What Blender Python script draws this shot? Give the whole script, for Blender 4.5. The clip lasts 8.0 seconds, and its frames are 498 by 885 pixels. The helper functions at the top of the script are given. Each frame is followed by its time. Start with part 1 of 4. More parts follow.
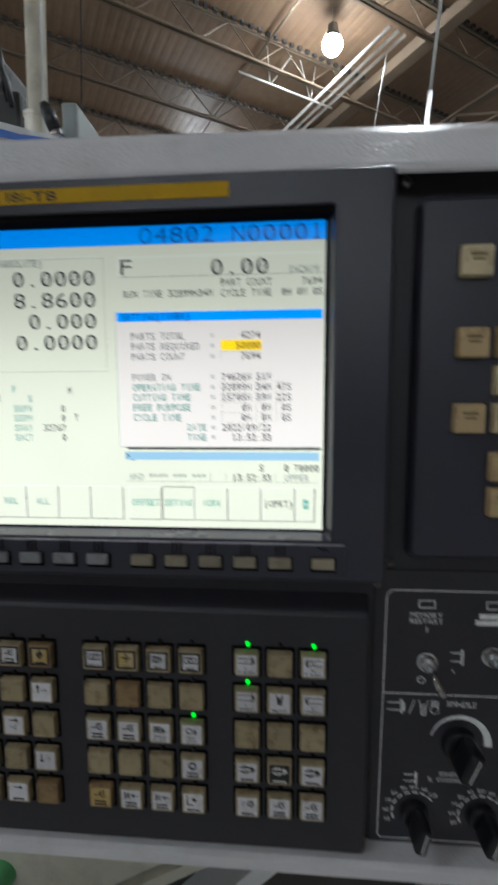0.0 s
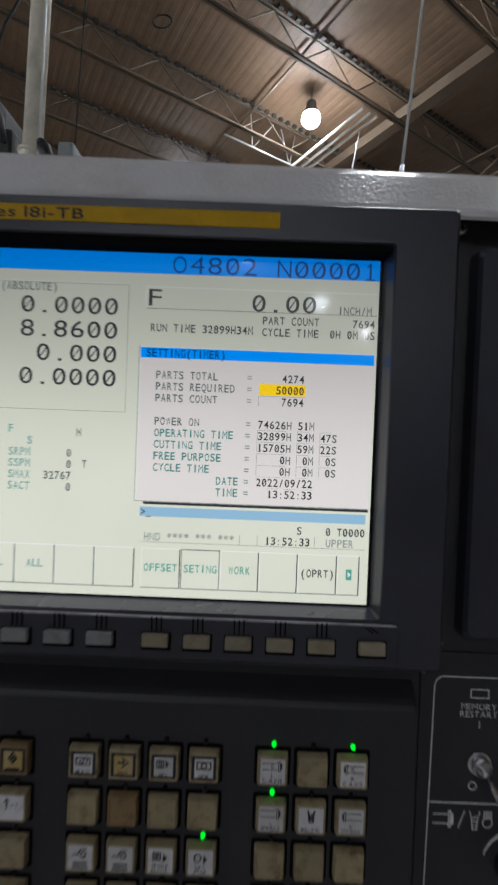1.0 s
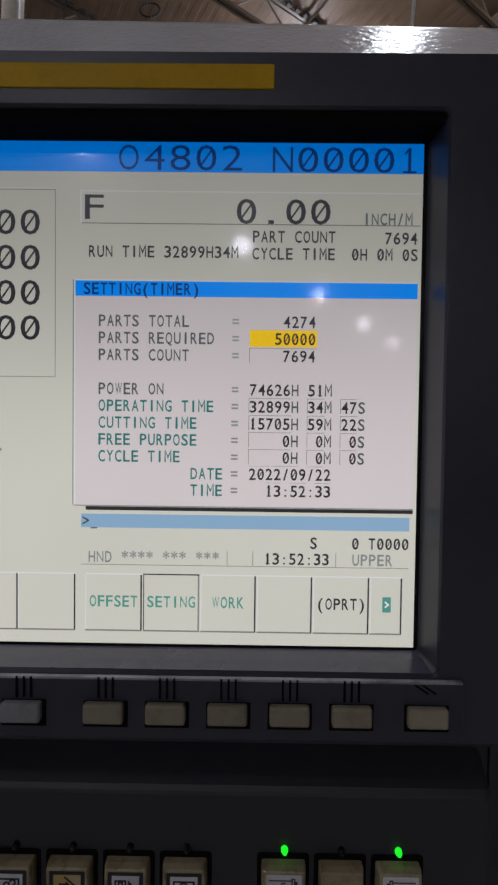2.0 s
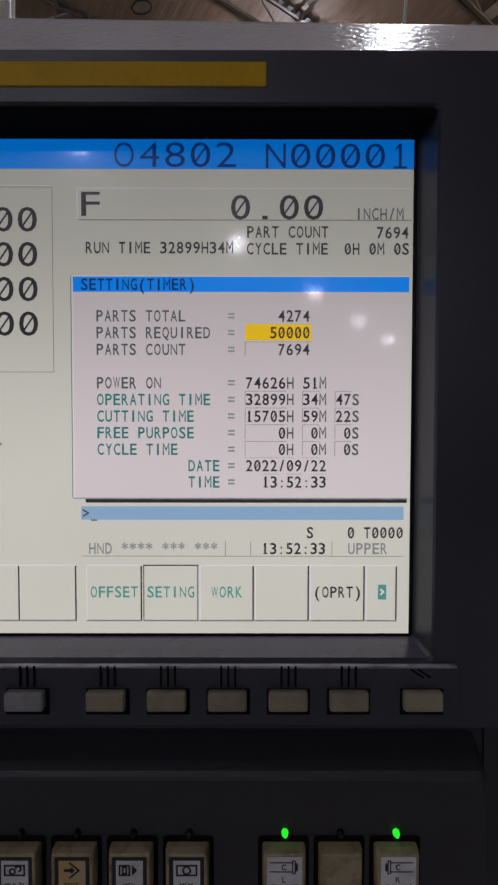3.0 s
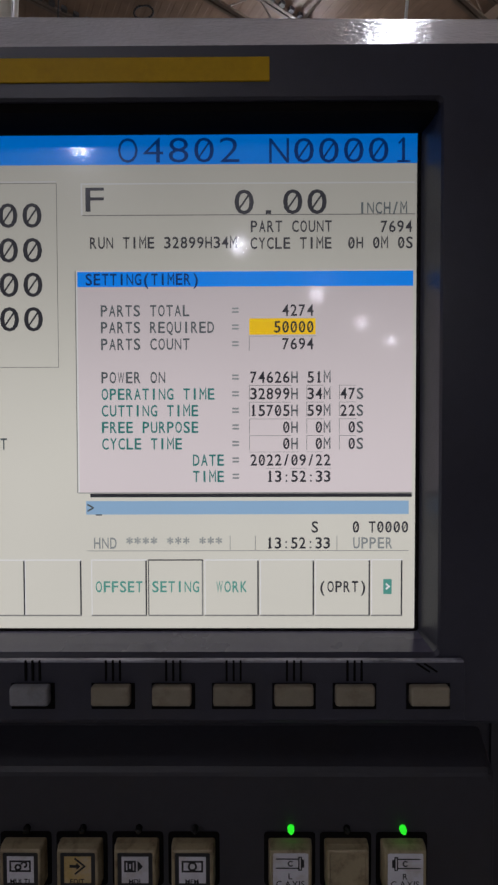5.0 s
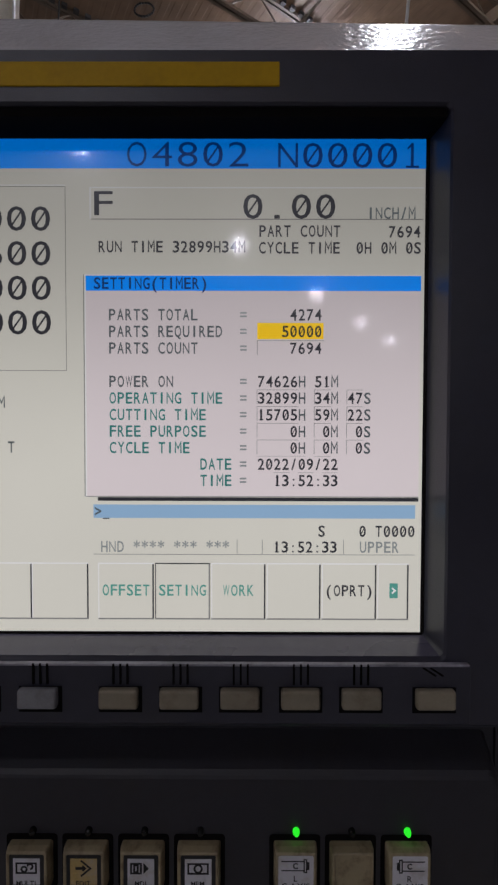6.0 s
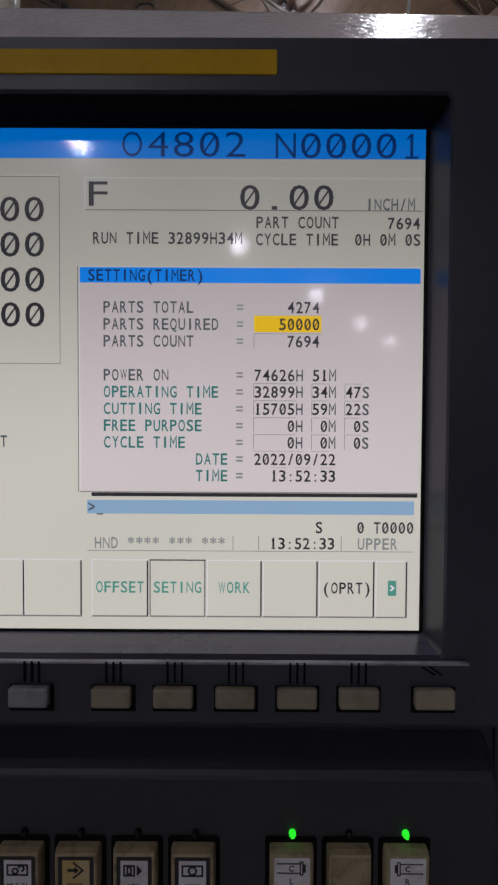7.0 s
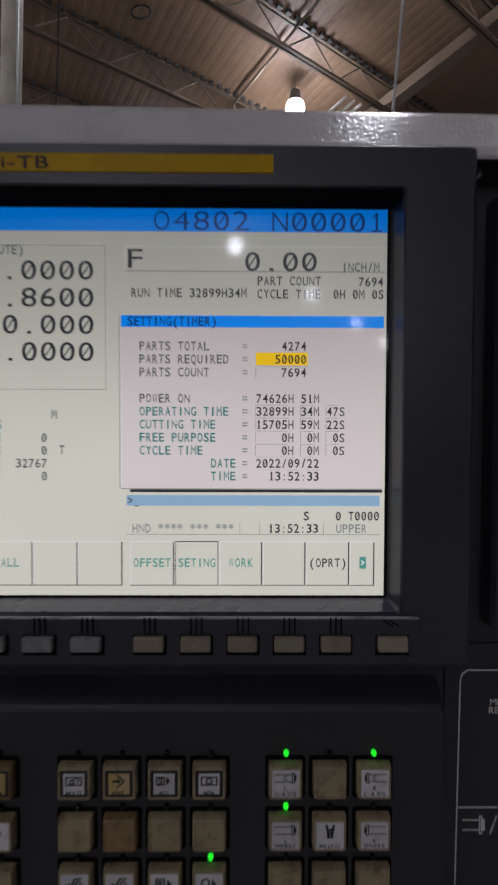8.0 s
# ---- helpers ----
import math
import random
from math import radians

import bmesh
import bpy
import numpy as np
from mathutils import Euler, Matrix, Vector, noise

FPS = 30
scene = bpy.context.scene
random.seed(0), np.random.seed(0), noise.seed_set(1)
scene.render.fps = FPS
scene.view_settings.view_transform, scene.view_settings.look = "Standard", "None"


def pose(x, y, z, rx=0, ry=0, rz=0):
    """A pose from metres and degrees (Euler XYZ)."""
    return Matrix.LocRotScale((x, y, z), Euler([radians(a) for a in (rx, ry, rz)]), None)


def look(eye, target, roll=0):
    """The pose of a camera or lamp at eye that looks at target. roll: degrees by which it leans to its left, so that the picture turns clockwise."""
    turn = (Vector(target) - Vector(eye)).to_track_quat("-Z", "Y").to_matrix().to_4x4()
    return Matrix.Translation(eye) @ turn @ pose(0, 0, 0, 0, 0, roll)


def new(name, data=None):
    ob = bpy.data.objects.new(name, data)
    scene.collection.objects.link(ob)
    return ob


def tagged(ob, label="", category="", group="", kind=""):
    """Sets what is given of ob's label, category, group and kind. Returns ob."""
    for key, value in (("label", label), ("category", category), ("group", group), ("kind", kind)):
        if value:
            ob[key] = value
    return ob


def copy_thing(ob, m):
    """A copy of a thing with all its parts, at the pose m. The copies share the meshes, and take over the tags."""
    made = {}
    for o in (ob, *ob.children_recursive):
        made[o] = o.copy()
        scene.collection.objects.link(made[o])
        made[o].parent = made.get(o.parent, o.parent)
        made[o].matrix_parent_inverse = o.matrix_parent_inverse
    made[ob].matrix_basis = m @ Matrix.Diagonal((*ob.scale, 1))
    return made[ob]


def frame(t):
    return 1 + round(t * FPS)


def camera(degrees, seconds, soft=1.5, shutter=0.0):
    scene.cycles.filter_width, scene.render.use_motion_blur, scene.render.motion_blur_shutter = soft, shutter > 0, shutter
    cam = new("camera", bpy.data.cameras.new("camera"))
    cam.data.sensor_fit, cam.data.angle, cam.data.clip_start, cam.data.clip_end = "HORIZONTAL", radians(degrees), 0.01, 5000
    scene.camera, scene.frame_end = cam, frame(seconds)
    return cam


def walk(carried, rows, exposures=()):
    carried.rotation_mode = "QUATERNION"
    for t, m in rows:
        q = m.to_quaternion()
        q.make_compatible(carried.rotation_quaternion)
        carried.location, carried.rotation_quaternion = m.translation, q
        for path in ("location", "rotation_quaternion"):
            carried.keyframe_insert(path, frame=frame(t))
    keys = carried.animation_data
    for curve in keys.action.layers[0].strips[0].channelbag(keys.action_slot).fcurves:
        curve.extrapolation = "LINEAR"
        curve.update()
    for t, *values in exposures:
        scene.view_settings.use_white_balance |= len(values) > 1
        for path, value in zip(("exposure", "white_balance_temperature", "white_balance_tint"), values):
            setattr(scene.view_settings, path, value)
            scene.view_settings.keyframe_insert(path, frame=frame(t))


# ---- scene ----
cam = camera(59.76, 8.0, soft=2.4, shutter=0.5)
EXPOSURES = [(0, 0.54, 5950, 0), (0.4, 0.14, 5950, 2), (1.0, 0.06, 6000, 4), (1.6, -0.18, 6050, 9), (3.0, -0.32, 6100, 16), (7.4, -0.32, 6100, 16), (8, -0.26, 6100, 14)]
PATH = [
    (0, (0.0836, -0.2288, 1.4713), (-0.0649, 1.7543, 1.2589), -0.31),
    (0.2, (0.0655, -0.2307, 1.4788), (-0.0962, 1.7551, 1.3040), 0.90),
    (0.5, (0.0513, -0.2371, 1.4726), (-0.0524, 1.7563, 1.3470), 1.78),
    (0.6, (0.0466, -0.2365, 1.4740), (-0.0209, 1.7595, 1.3668), 1.97),
    (0.8, (0.0470, -0.2200, 1.4760), (0.0110, 1.7780, 1.3880), 2.20),
    (1, (0.0492, -0.2005, 1.4757), (0.0401, 1.7993, 1.4503), 2.18),
    (1.3, (0.0500, -0.1660, 1.4790), (0.0520, 1.8330, 1.4300), 1.60),
    (1.5, (0.0523, -0.1482, 1.4716), (0.0553, 1.8511, 1.4206), 1.11),
    (1.7, (0.0529, -0.1374, 1.4688), (0.0441, 1.8621, 1.4212), 0.91),
    (3, (0.0531, -0.1402, 1.4663), (0.0551, 1.8590, 1.4103), 0.07),
    (3.5, (0.0507, -0.1414, 1.4650), (0.0551, 1.8579, 1.4114), -0.07),
    (4, (0.0513, -0.1424, 1.4652), (0.0633, 1.8570, 1.4190), -0.15),
    (4.2, (0.0550, -0.1445, 1.4653), (0.0487, 1.8549, 1.4177), -0.29),
    (5.5, (0.0505, -0.1381, 1.4631), (0.0392, 1.8613, 1.4164), -0.13),
    (6, (0.0497, -0.1405, 1.4655), (0.0455, 1.8589, 1.4141), 0.13),
    (6.5, (0.0512, -0.1385, 1.4631), (0.0502, 1.8610, 1.4152), 0.24),
    (7, (0.0508, -0.1383, 1.4635), (0.0474, 1.8612, 1.4157), 0.28),
    (7.5, (0.0525, -0.1444, 1.4619), (0.0582, 1.8551, 1.4158), 0.24),
    (7.6, (0.0530, -0.1500, 1.4630), (0.0660, 1.8490, 1.4090), 0.20),
    (8, (0.0480, -0.1788, 1.4678), (0.0623, 1.8206, 1.4191), 0.19),
]
walk(cam, [(t, look(eye, target, roll)) for t, eye, target, roll in PATH], EXPOSURES)


# ---- exposure is set in walk() above; hall lamps are the only light besides the display ----
world = bpy.data.worlds.new("hall_air")
scene.world = world
world.use_nodes = True
world.node_tree.nodes["Background"].inputs[0].default_value = (0.9, 0.85, 0.78, 1)
world.node_tree.nodes["Background"].inputs[1].default_value = 0.01
LAMP_POWER = 252.0

# the hall is turned against the control panel: u runs along the roof joists, v across them
U = Vector((0.84, 0.5426, 0))
V = Vector((0.5426, -0.84, 0))


def uv(u, v, z):
    return U * u + V * v + Vector((0, 0, z))


# ---------------------------------------------------------------- materials
def material(name, color, rough=0.5, metal=0.0, vary=0.15, grain=40.0, bump=0.0, bump_scale=400.0, dirt=None, dirt_amount=0.0,
             dirt_scale=90.0, spec=0.5, rand=0.0, coat=0.0):
    m = bpy.data.materials.new(name)
    m.use_nodes = True
    nt = m.node_tree
    b = nt.nodes["Principled BSDF"]
    tc = nt.nodes.new("ShaderNodeTexCoord")
    geo = nt.nodes.new("ShaderNodeNewGeometry")
    n1 = nt.nodes.new("ShaderNodeTexNoise")
    n1.inputs["Scale"].default_value = grain
    n1.inputs["Detail"].default_value = 5
    n2 = nt.nodes.new("ShaderNodeTexNoise")
    n2.inputs["Scale"].default_value = grain * 11
    n2.inputs["Detail"].default_value = 3
    nt.links.new(geo.outputs["Position"], n1.inputs["Vector"])
    nt.links.new(geo.outputs["Position"], n2.inputs["Vector"])
    add = nt.nodes.new("ShaderNodeMath")
    add.operation = "MULTIPLY_ADD"
    nt.links.new(n2.outputs["Fac"], add.inputs[0])
    add.inputs[1].default_value = 0.5
    nt.links.new(n1.outputs["Fac"], add.inputs[2])
    value = nt.nodes.new("ShaderNodeMapRange")
    value.inputs["From Min"].default_value, value.inputs["From Max"].default_value = 0.45, 1.05
    value.inputs["To Min"].default_value, value.inputs["To Max"].default_value = 1 - vary, 1 + vary
    nt.links.new(add.outputs[0], value.inputs["Value"])
    hsv = nt.nodes.new("ShaderNodeHueSaturation")
    hsv.inputs["Color"].default_value = (*color, 1)
    last = value.outputs[0]
    if rand:
        oi = nt.nodes.new("ShaderNodeObjectInfo")
        r = nt.nodes.new("ShaderNodeMapRange")
        r.inputs["To Min"].default_value, r.inputs["To Max"].default_value = 1 - rand, 1 + rand
        nt.links.new(oi.outputs["Random"], r.inputs["Value"])
        mul = nt.nodes.new("ShaderNodeMath")
        mul.operation = "MULTIPLY"
        nt.links.new(last, mul.inputs[0])
        nt.links.new(r.outputs[0], mul.inputs[1])
        last = mul.outputs[0]
    nt.links.new(last, hsv.inputs["Value"])
    out = hsv.outputs["Color"]
    if dirt:
        nd = nt.nodes.new("ShaderNodeTexNoise")
        nd.inputs["Scale"].default_value = dirt_scale
        nd.inputs["Detail"].default_value = 6
        nd.inputs["Roughness"].default_value = 0.65
        nt.links.new(geo.outputs["Position"], nd.inputs["Vector"])
        rp = nt.nodes.new("ShaderNodeMapRange")
        rp.inputs["From Min"].default_value, rp.inputs["From Max"].default_value = 0.5, 0.72
        rp.inputs["To Max"].default_value = dirt_amount
        nt.links.new(nd.outputs["Fac"], rp.inputs["Value"])
        mx = nt.nodes.new("ShaderNodeMix")
        mx.data_type = "RGBA"
        nt.links.new(rp.outputs[0], mx.inputs["Factor"])
        nt.links.new(out, mx.inputs["A"])
        mx.inputs["B"].default_value = (*dirt, 1)
        out = mx.outputs["Result"]
    nt.links.new(out, b.inputs["Base Color"])
    rr = nt.nodes.new("ShaderNodeMapRange")
    rr.inputs["To Min"].default_value, rr.inputs["To Max"].default_value = max(0.02, rough - 0.08), min(1, rough + 0.1)
    nt.links.new(n1.outputs["Fac"], rr.inputs["Value"])
    nt.links.new(rr.outputs[0], b.inputs["Roughness"])
    b.inputs["Metallic"].default_value = metal
    b.inputs["Specular IOR Level"].default_value = spec
    b.inputs["Coat Weight"].default_value = coat
    if bump:
        nb = nt.nodes.new("ShaderNodeTexNoise")
        nb.inputs["Scale"].default_value = bump_scale
        nb.inputs["Detail"].default_value = 2
        nt.links.new(geo.outputs["Position"], nb.inputs["Vector"])
        bp = nt.nodes.new("ShaderNodeBump")
        bp.inputs["Strength"].default_value = 1.0
        bp.inputs["Distance"].default_value = bump
        nt.links.new(nb.outputs["Fac"], bp.inputs["Height"])
        nt.links.new(bp.outputs["Normal"], b.inputs["Normal"])
    return m


def glow(name, color, strength, view_dim=False, rough=0.35):
    """What gives off light. The flag paints a fixed viewing-angle fade into the glow: dimmer upwards."""
    m = bpy.data.materials.new(name)
    m.use_nodes = True
    nt = m.node_tree
    b = nt.nodes["Principled BSDF"]
    b.inputs["Base Color"].default_value = (0.02, 0.02, 0.02, 1)
    b.inputs["Roughness"].default_value = rough
    b.inputs["Specular IOR Level"].default_value = 0.2
    b.inputs["Emission Color"].default_value = (*color, 1)
    b.inputs["Emission Strength"].default_value = strength
    if view_dim:
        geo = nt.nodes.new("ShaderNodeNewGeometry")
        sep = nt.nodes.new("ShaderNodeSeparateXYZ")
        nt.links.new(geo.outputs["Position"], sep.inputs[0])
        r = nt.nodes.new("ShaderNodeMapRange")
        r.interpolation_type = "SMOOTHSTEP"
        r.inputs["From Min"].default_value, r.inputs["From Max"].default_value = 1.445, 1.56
        r.inputs["To Min"].default_value, r.inputs["To Max"].default_value = strength, strength * VIEW_DIM_TOP
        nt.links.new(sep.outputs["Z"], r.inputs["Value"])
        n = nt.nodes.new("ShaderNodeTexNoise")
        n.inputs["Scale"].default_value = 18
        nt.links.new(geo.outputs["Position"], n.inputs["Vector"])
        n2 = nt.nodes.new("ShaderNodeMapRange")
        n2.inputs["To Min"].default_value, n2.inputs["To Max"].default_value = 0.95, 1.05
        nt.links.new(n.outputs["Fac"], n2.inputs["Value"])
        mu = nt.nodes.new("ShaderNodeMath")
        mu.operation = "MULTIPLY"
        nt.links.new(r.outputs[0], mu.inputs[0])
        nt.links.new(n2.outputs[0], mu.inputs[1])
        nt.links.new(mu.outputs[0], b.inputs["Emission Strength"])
    return m


# viewing-angle fade painted into the display's glow: share left at the top
VIEW_DIM_TOP = 0.45
M_HOUSING = material("pale_grey_enamel", (0.70, 0.685, 0.705), 0.20, vary=0.05, grain=12, bump=0.00036, bump_scale=430, spec=0.13, dirt=(0.35, 0.33, 0.3), dirt_amount=0.25, dirt_scale=25)
M_PLATE = material("black_plate_paint", (0.027, 0.026, 0.033), 0.5, vary=0.2, grain=30, bump=0.00006, bump_scale=1500, dirt=(0.026, 0.024, 0.022), dirt_amount=0.4, dirt_scale=30)
M_BEZEL = material("charcoal_moulded_plastic", (0.037, 0.037, 0.054), 0.34, vary=0.14, grain=25, bump=0.00006, bump_scale=2200, dirt=(0.045, 0.042, 0.042), dirt_amount=0.5, dirt_scale=35)
M_KEYBASE = material("dark_grey_key_panel", (0.026, 0.025, 0.032), 0.5, vary=0.18, grain=25, bump=0.00005, bump_scale=2000, dirt=(0.028, 0.024, 0.021), dirt_amount=0.5, dirt_scale=60)
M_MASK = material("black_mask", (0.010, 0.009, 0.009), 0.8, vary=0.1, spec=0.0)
# glossier, lighter copy of the bezel plastic; light on the sill is painted in
M_SILL = material("lit_charcoal_plastic", (0.085, 0.080, 0.125), 0.27, vary=0.12, grain=30, bump=0.00003, bump_scale=900, dirt=(0.12, 0.115, 0.15), dirt_amount=0.5, dirt_scale=60, coat=0.35)
M_WORN_GLINT = material("worn_glint_edge", (0.38, 0.37, 0.43), 0.3, vary=0.4, grain=60, dirt=(0.05, 0.05, 0.06), dirt_amount=0.9, dirt_scale=70, coat=0.6)
M_STRIP = material("mustard_yellow_film", (0.60, 0.355, 0.004), 0.55, vary=0.1, grain=60, spec=0.2, dirt=(0.36, 0.20, 0.01), dirt_amount=0.35, dirt_scale=120)
M_PRINT_BLACK = material("black_print", (0.012, 0.012, 0.014), 0.6, vary=0.1)
M_PRINT_RED = material("red_print", (0.45, 0.03, 0.02), 0.6, vary=0.1)
M_PRINT_WHITE = material("grey_white_print", (0.78, 0.78, 0.78), 0.6, vary=0.2, grain=300)
M_SOFTKEY = material("warm_grey_rubber_key", (0.29, 0.25, 0.18), 0.55, vary=0.12, grain=120, rand=0.14, dirt=(0.12, 0.08, 0.04), dirt_amount=0.5, dirt_scale=160)
M_SOFTKEY_GREY = material("cool_grey_rubber_key", (0.25, 0.25, 0.265), 0.55, vary=0.12, grain=120, rand=0.1, dirt=(0.1, 0.08, 0.06), dirt_amount=0.5, dirt_scale=160)
M_KEY = material("beige_key_plastic", (0.35, 0.285, 0.17), 0.45, vary=0.12, grain=110, rand=0.12, dirt=(0.10, 0.06, 0.025), dirt_amount=0.75, dirt_scale=170)
M_KEY_BROWN = material("oil_stained_beige_plastic", (0.27, 0.18, 0.085), 0.45, vary=0.16, grain=110, rand=0.12, dirt=(0.10, 0.05, 0.02), dirt_amount=0.8, dirt_scale=150)
M_LABEL = material("white_key_film", (0.70, 0.69, 0.73), 0.45, vary=0.08, grain=140, rand=0.1, dirt=(0.4, 0.32, 0.2), dirt_amount=0.5, dirt_scale=180)
M_LABEL_YELLOW = material("yellowed_key_film", (0.52, 0.37, 0.13), 0.45, vary=0.25, grain=110, dirt=(0.45, 0.41, 0.36), dirt_amount=0.8, dirt_scale=110)
M_KEY_BLACK = material("black_key_film", (0.012, 0.012, 0.014), 0.4, vary=0.1)
M_LED_OFF = material("unlit_lens", (0.006, 0.006, 0.006), 0.25, vary=0.1)
M_LED = glow("green_lens", (0.03, 1.0, 0.02), 1.1, rough=0.3)
M_KNOB = material("black_knob_plastic", (0.012, 0.012, 0.014), 0.35, vary=0.2, grain=60)
M_CHROME = material("nickel_plate", (0.6, 0.6, 0.62), 0.22, 1.0, vary=0.1, grain=80)
M_SCREW = material("dark_steel_screw", (0.5, 0.49, 0.48), 0.3, 1.0, vary=0.2, grain=200)
M_SIDEKEY = material("cream_key_plastic", (0.68, 0.57, 0.36), 0.5, vary=0.14, grain=90, rand=0.08, dirt=(0.3, 0.2, 0.09), dirt_amount=0.6, dirt_scale=130)
M_SIDEKEY_BROWN = material("browned_key_plastic", (0.56, 0.41, 0.22), 0.5, vary=0.14, grain=90, rand=0.08, dirt=(0.22, 0.12, 0.05), dirt_amount=0.6, dirt_scale=130)
M_GREASE = material("worn_legend", (0.22, 0.16, 0.08), 0.6, vary=0.2, grain=120)

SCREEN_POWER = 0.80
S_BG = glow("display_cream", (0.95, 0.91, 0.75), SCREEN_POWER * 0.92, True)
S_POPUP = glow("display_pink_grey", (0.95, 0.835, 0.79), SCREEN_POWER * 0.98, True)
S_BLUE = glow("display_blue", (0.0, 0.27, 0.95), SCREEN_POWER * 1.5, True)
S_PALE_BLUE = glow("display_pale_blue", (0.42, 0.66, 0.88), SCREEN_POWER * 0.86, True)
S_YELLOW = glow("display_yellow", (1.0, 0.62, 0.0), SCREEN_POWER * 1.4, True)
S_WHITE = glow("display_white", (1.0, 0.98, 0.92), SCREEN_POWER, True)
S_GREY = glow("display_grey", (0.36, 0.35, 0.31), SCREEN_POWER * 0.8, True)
S_BLACK = glow("display_black", (0.03, 0.03, 0.035), 0.8)
S_NAVY = glow("display_navy", (0.0, 0.02, 0.11), 0.9)
S_TEAL = glow("display_teal", (0.02, 0.20, 0.17), 0.9)
S_FAINT = glow("display_faint_teal", (0.17, 0.34, 0.30), 0.9)
S_KEY_TEAL = glow("display_light_teal", (0.09, 0.35, 0.27), 0.9)
S_PALE_GREY = glow("display_pale_grey", (0.27, 0.29, 0.27), 0.9)
S_GREYTEXT = glow("display_grey_text", (0.085, 0.10, 0.10), 0.9)

M_GLASS = bpy.data.materials.new("display_glass")
M_GLASS.use_nodes = True
nt = M_GLASS.node_tree
nt.nodes.remove(nt.nodes["Principled BSDF"])
tr, gl, gl2, fr, mixg, mixn = (nt.nodes.new("ShaderNode" + n) for n in ("BsdfTransparent", "BsdfGlossy", "BsdfGlossy", "Fresnel", "MixShader", "MixShader"))
gl.inputs["Roughness"].default_value = 0.07
gl2.inputs["Roughness"].default_value = 0.24
fr.inputs["IOR"].default_value = 1.36
mixn.inputs[0].default_value = 0.4
nt.links.new(gl.outputs[0], mixn.inputs[1])
nt.links.new(gl2.outputs[0], mixn.inputs[2])
nt.links.new(fr.outputs[0], mixg.inputs[0])
nt.links.new(tr.outputs[0], mixg.inputs[1])
nt.links.new(mixn.outputs[0], mixg.inputs[2])
nt.links.new(mixg.outputs[0], nt.nodes["Material Output"].inputs[0])

M_DECK = material("tan_painted_steel_deck", (0.180, 0.112, 0.066), 0.6, vary=0.25, grain=0.6, dirt=(0.15, 0.10, 0.064), dirt_amount=0.6, dirt_scale=0.9)
M_JOIST = material("tan_joist_paint", (0.135, 0.095, 0.063), 0.55, vary=0.2, grain=2, dirt=(0.12, 0.09, 0.06), dirt_amount=0.6, dirt_scale=3)
M_PIPE = material("galvanised_conduit", (0.62, 0.6, 0.56), 0.35, 0.5, vary=0.15, grain=5)
M_DULL_PIPE = material("dull_steel_pipe", (0.22, 0.18, 0.14), 0.35, 0.8, vary=0.15, grain=5)
M_BRIGHT_ROD = material("bright_steel_rod", (0.78, 0.78, 0.77), 0.3, 0.25, vary=0.1, grain=8)
M_HALLWALL = material("hall_wall_panel", (0.30, 0.25, 0.19), 0.7, vary=0.2, grain=0.7)
M_FLOOR = material("sealed_concrete", (0.36, 0.34, 0.31), 0.4, vary=0.25, grain=0.8, dirt=(0.12, 0.11, 0.1), dirt_amount=0.6, dirt_scale=1.5)
M_LAMP_SHELL = material("cast_lamp_shell", (0.2, 0.2, 0.2), 0.5, 0.6, vary=0.2)
M_LAMP = glow("lamp_lens", (0.96, 0.96, 1.0), LAMP_POWER)
M_POST = material("cream_post_paint", (0.82, 0.76, 0.63), 0.3, vary=0.08, grain=10, dirt=(0.3, 0.25, 0.17), dirt_amount=0.4, dirt_scale=12)
M_MACHINE = material("white_machine_enamel", (0.66, 0.66, 0.67), 0.35, vary=0.06, grain=5, dirt=(0.4, 0.38, 0.34), dirt_amount=0.3, dirt_scale=9)
M_MACHINE_BEIGE = material("beige_machine_enamel", (0.50, 0.48, 0.40), 0.4, vary=0.1, grain=6, dirt=(0.25, 0.22, 0.16), dirt_amount=0.5, dirt_scale=14)
M_BLUE = material("blue_stripe_paint", (0.02, 0.13, 0.55), 0.4, vary=0.1)
M_BLACK_RUBBER = material("black_rubber", (0.015, 0.015, 0.016), 0.45, vary=0.3, grain=60)
M_DARK_MACHINE = material("dark_machine_paint", (0.035, 0.032, 0.03), 0.6, vary=0.4, grain=8)
M_GREYGREEN = material("grey_green_cabinet", (0.30, 0.33, 0.32), 0.45, vary=0.1, grain=5)
M_WINDOW = material("dark_window_glass", (0.01, 0.012, 0.015), 0.08, vary=0.1, coat=0.5)
M_GREEN = material("green_plastic", (0.12, 0.42, 0.16), 0.35, vary=0.15, grain=30)
M_RAG = material("stained_cotton_rag", (0.55, 0.5, 0.48), 0.9, vary=0.3, grain=40, bump=0.002, bump_scale=180, dirt=(0.1, 0.035, 0.02), dirt_amount=1.0, dirt_scale=22)


# ---------------------------------------------------------------- mesh helpers
ORIGIN = {}


def thing(name, at, label, category, group="", kind=""):
    ob = new(name)
    ob.location = at
    ob.empty_display_size = 0.02
    ORIGIN[ob] = Vector(at)
    return tagged(ob, label, category, group, kind)


def part(name, bm, mat, parent, label="", at=None, smooth=False):
    """Links a bmesh in world places as one mesh under a thing or part; at: the bmesh lies round its own origin and is set down there."""
    base = ORIGIN[parent]
    me = bm
    if not isinstance(bm, bpy.types.Mesh):
        if at is None:
            bmesh.ops.translate(bm, verts=bm.verts, vec=-base)
        me = bpy.data.meshes.new(name)
        bm.to_mesh(me)
        bm.free()
        me.materials.append(mat)
        if smooth:
            me.polygons.foreach_set("use_smooth", [True] * len(me.polygons))
    ob = new(name, me)
    ob.parent = parent
    if at is not None:
        ob.location = Vector(at) - base
    ORIGIN[ob] = base if at is None else Vector(at)
    if label:
        ob["label"] = label
    return ob


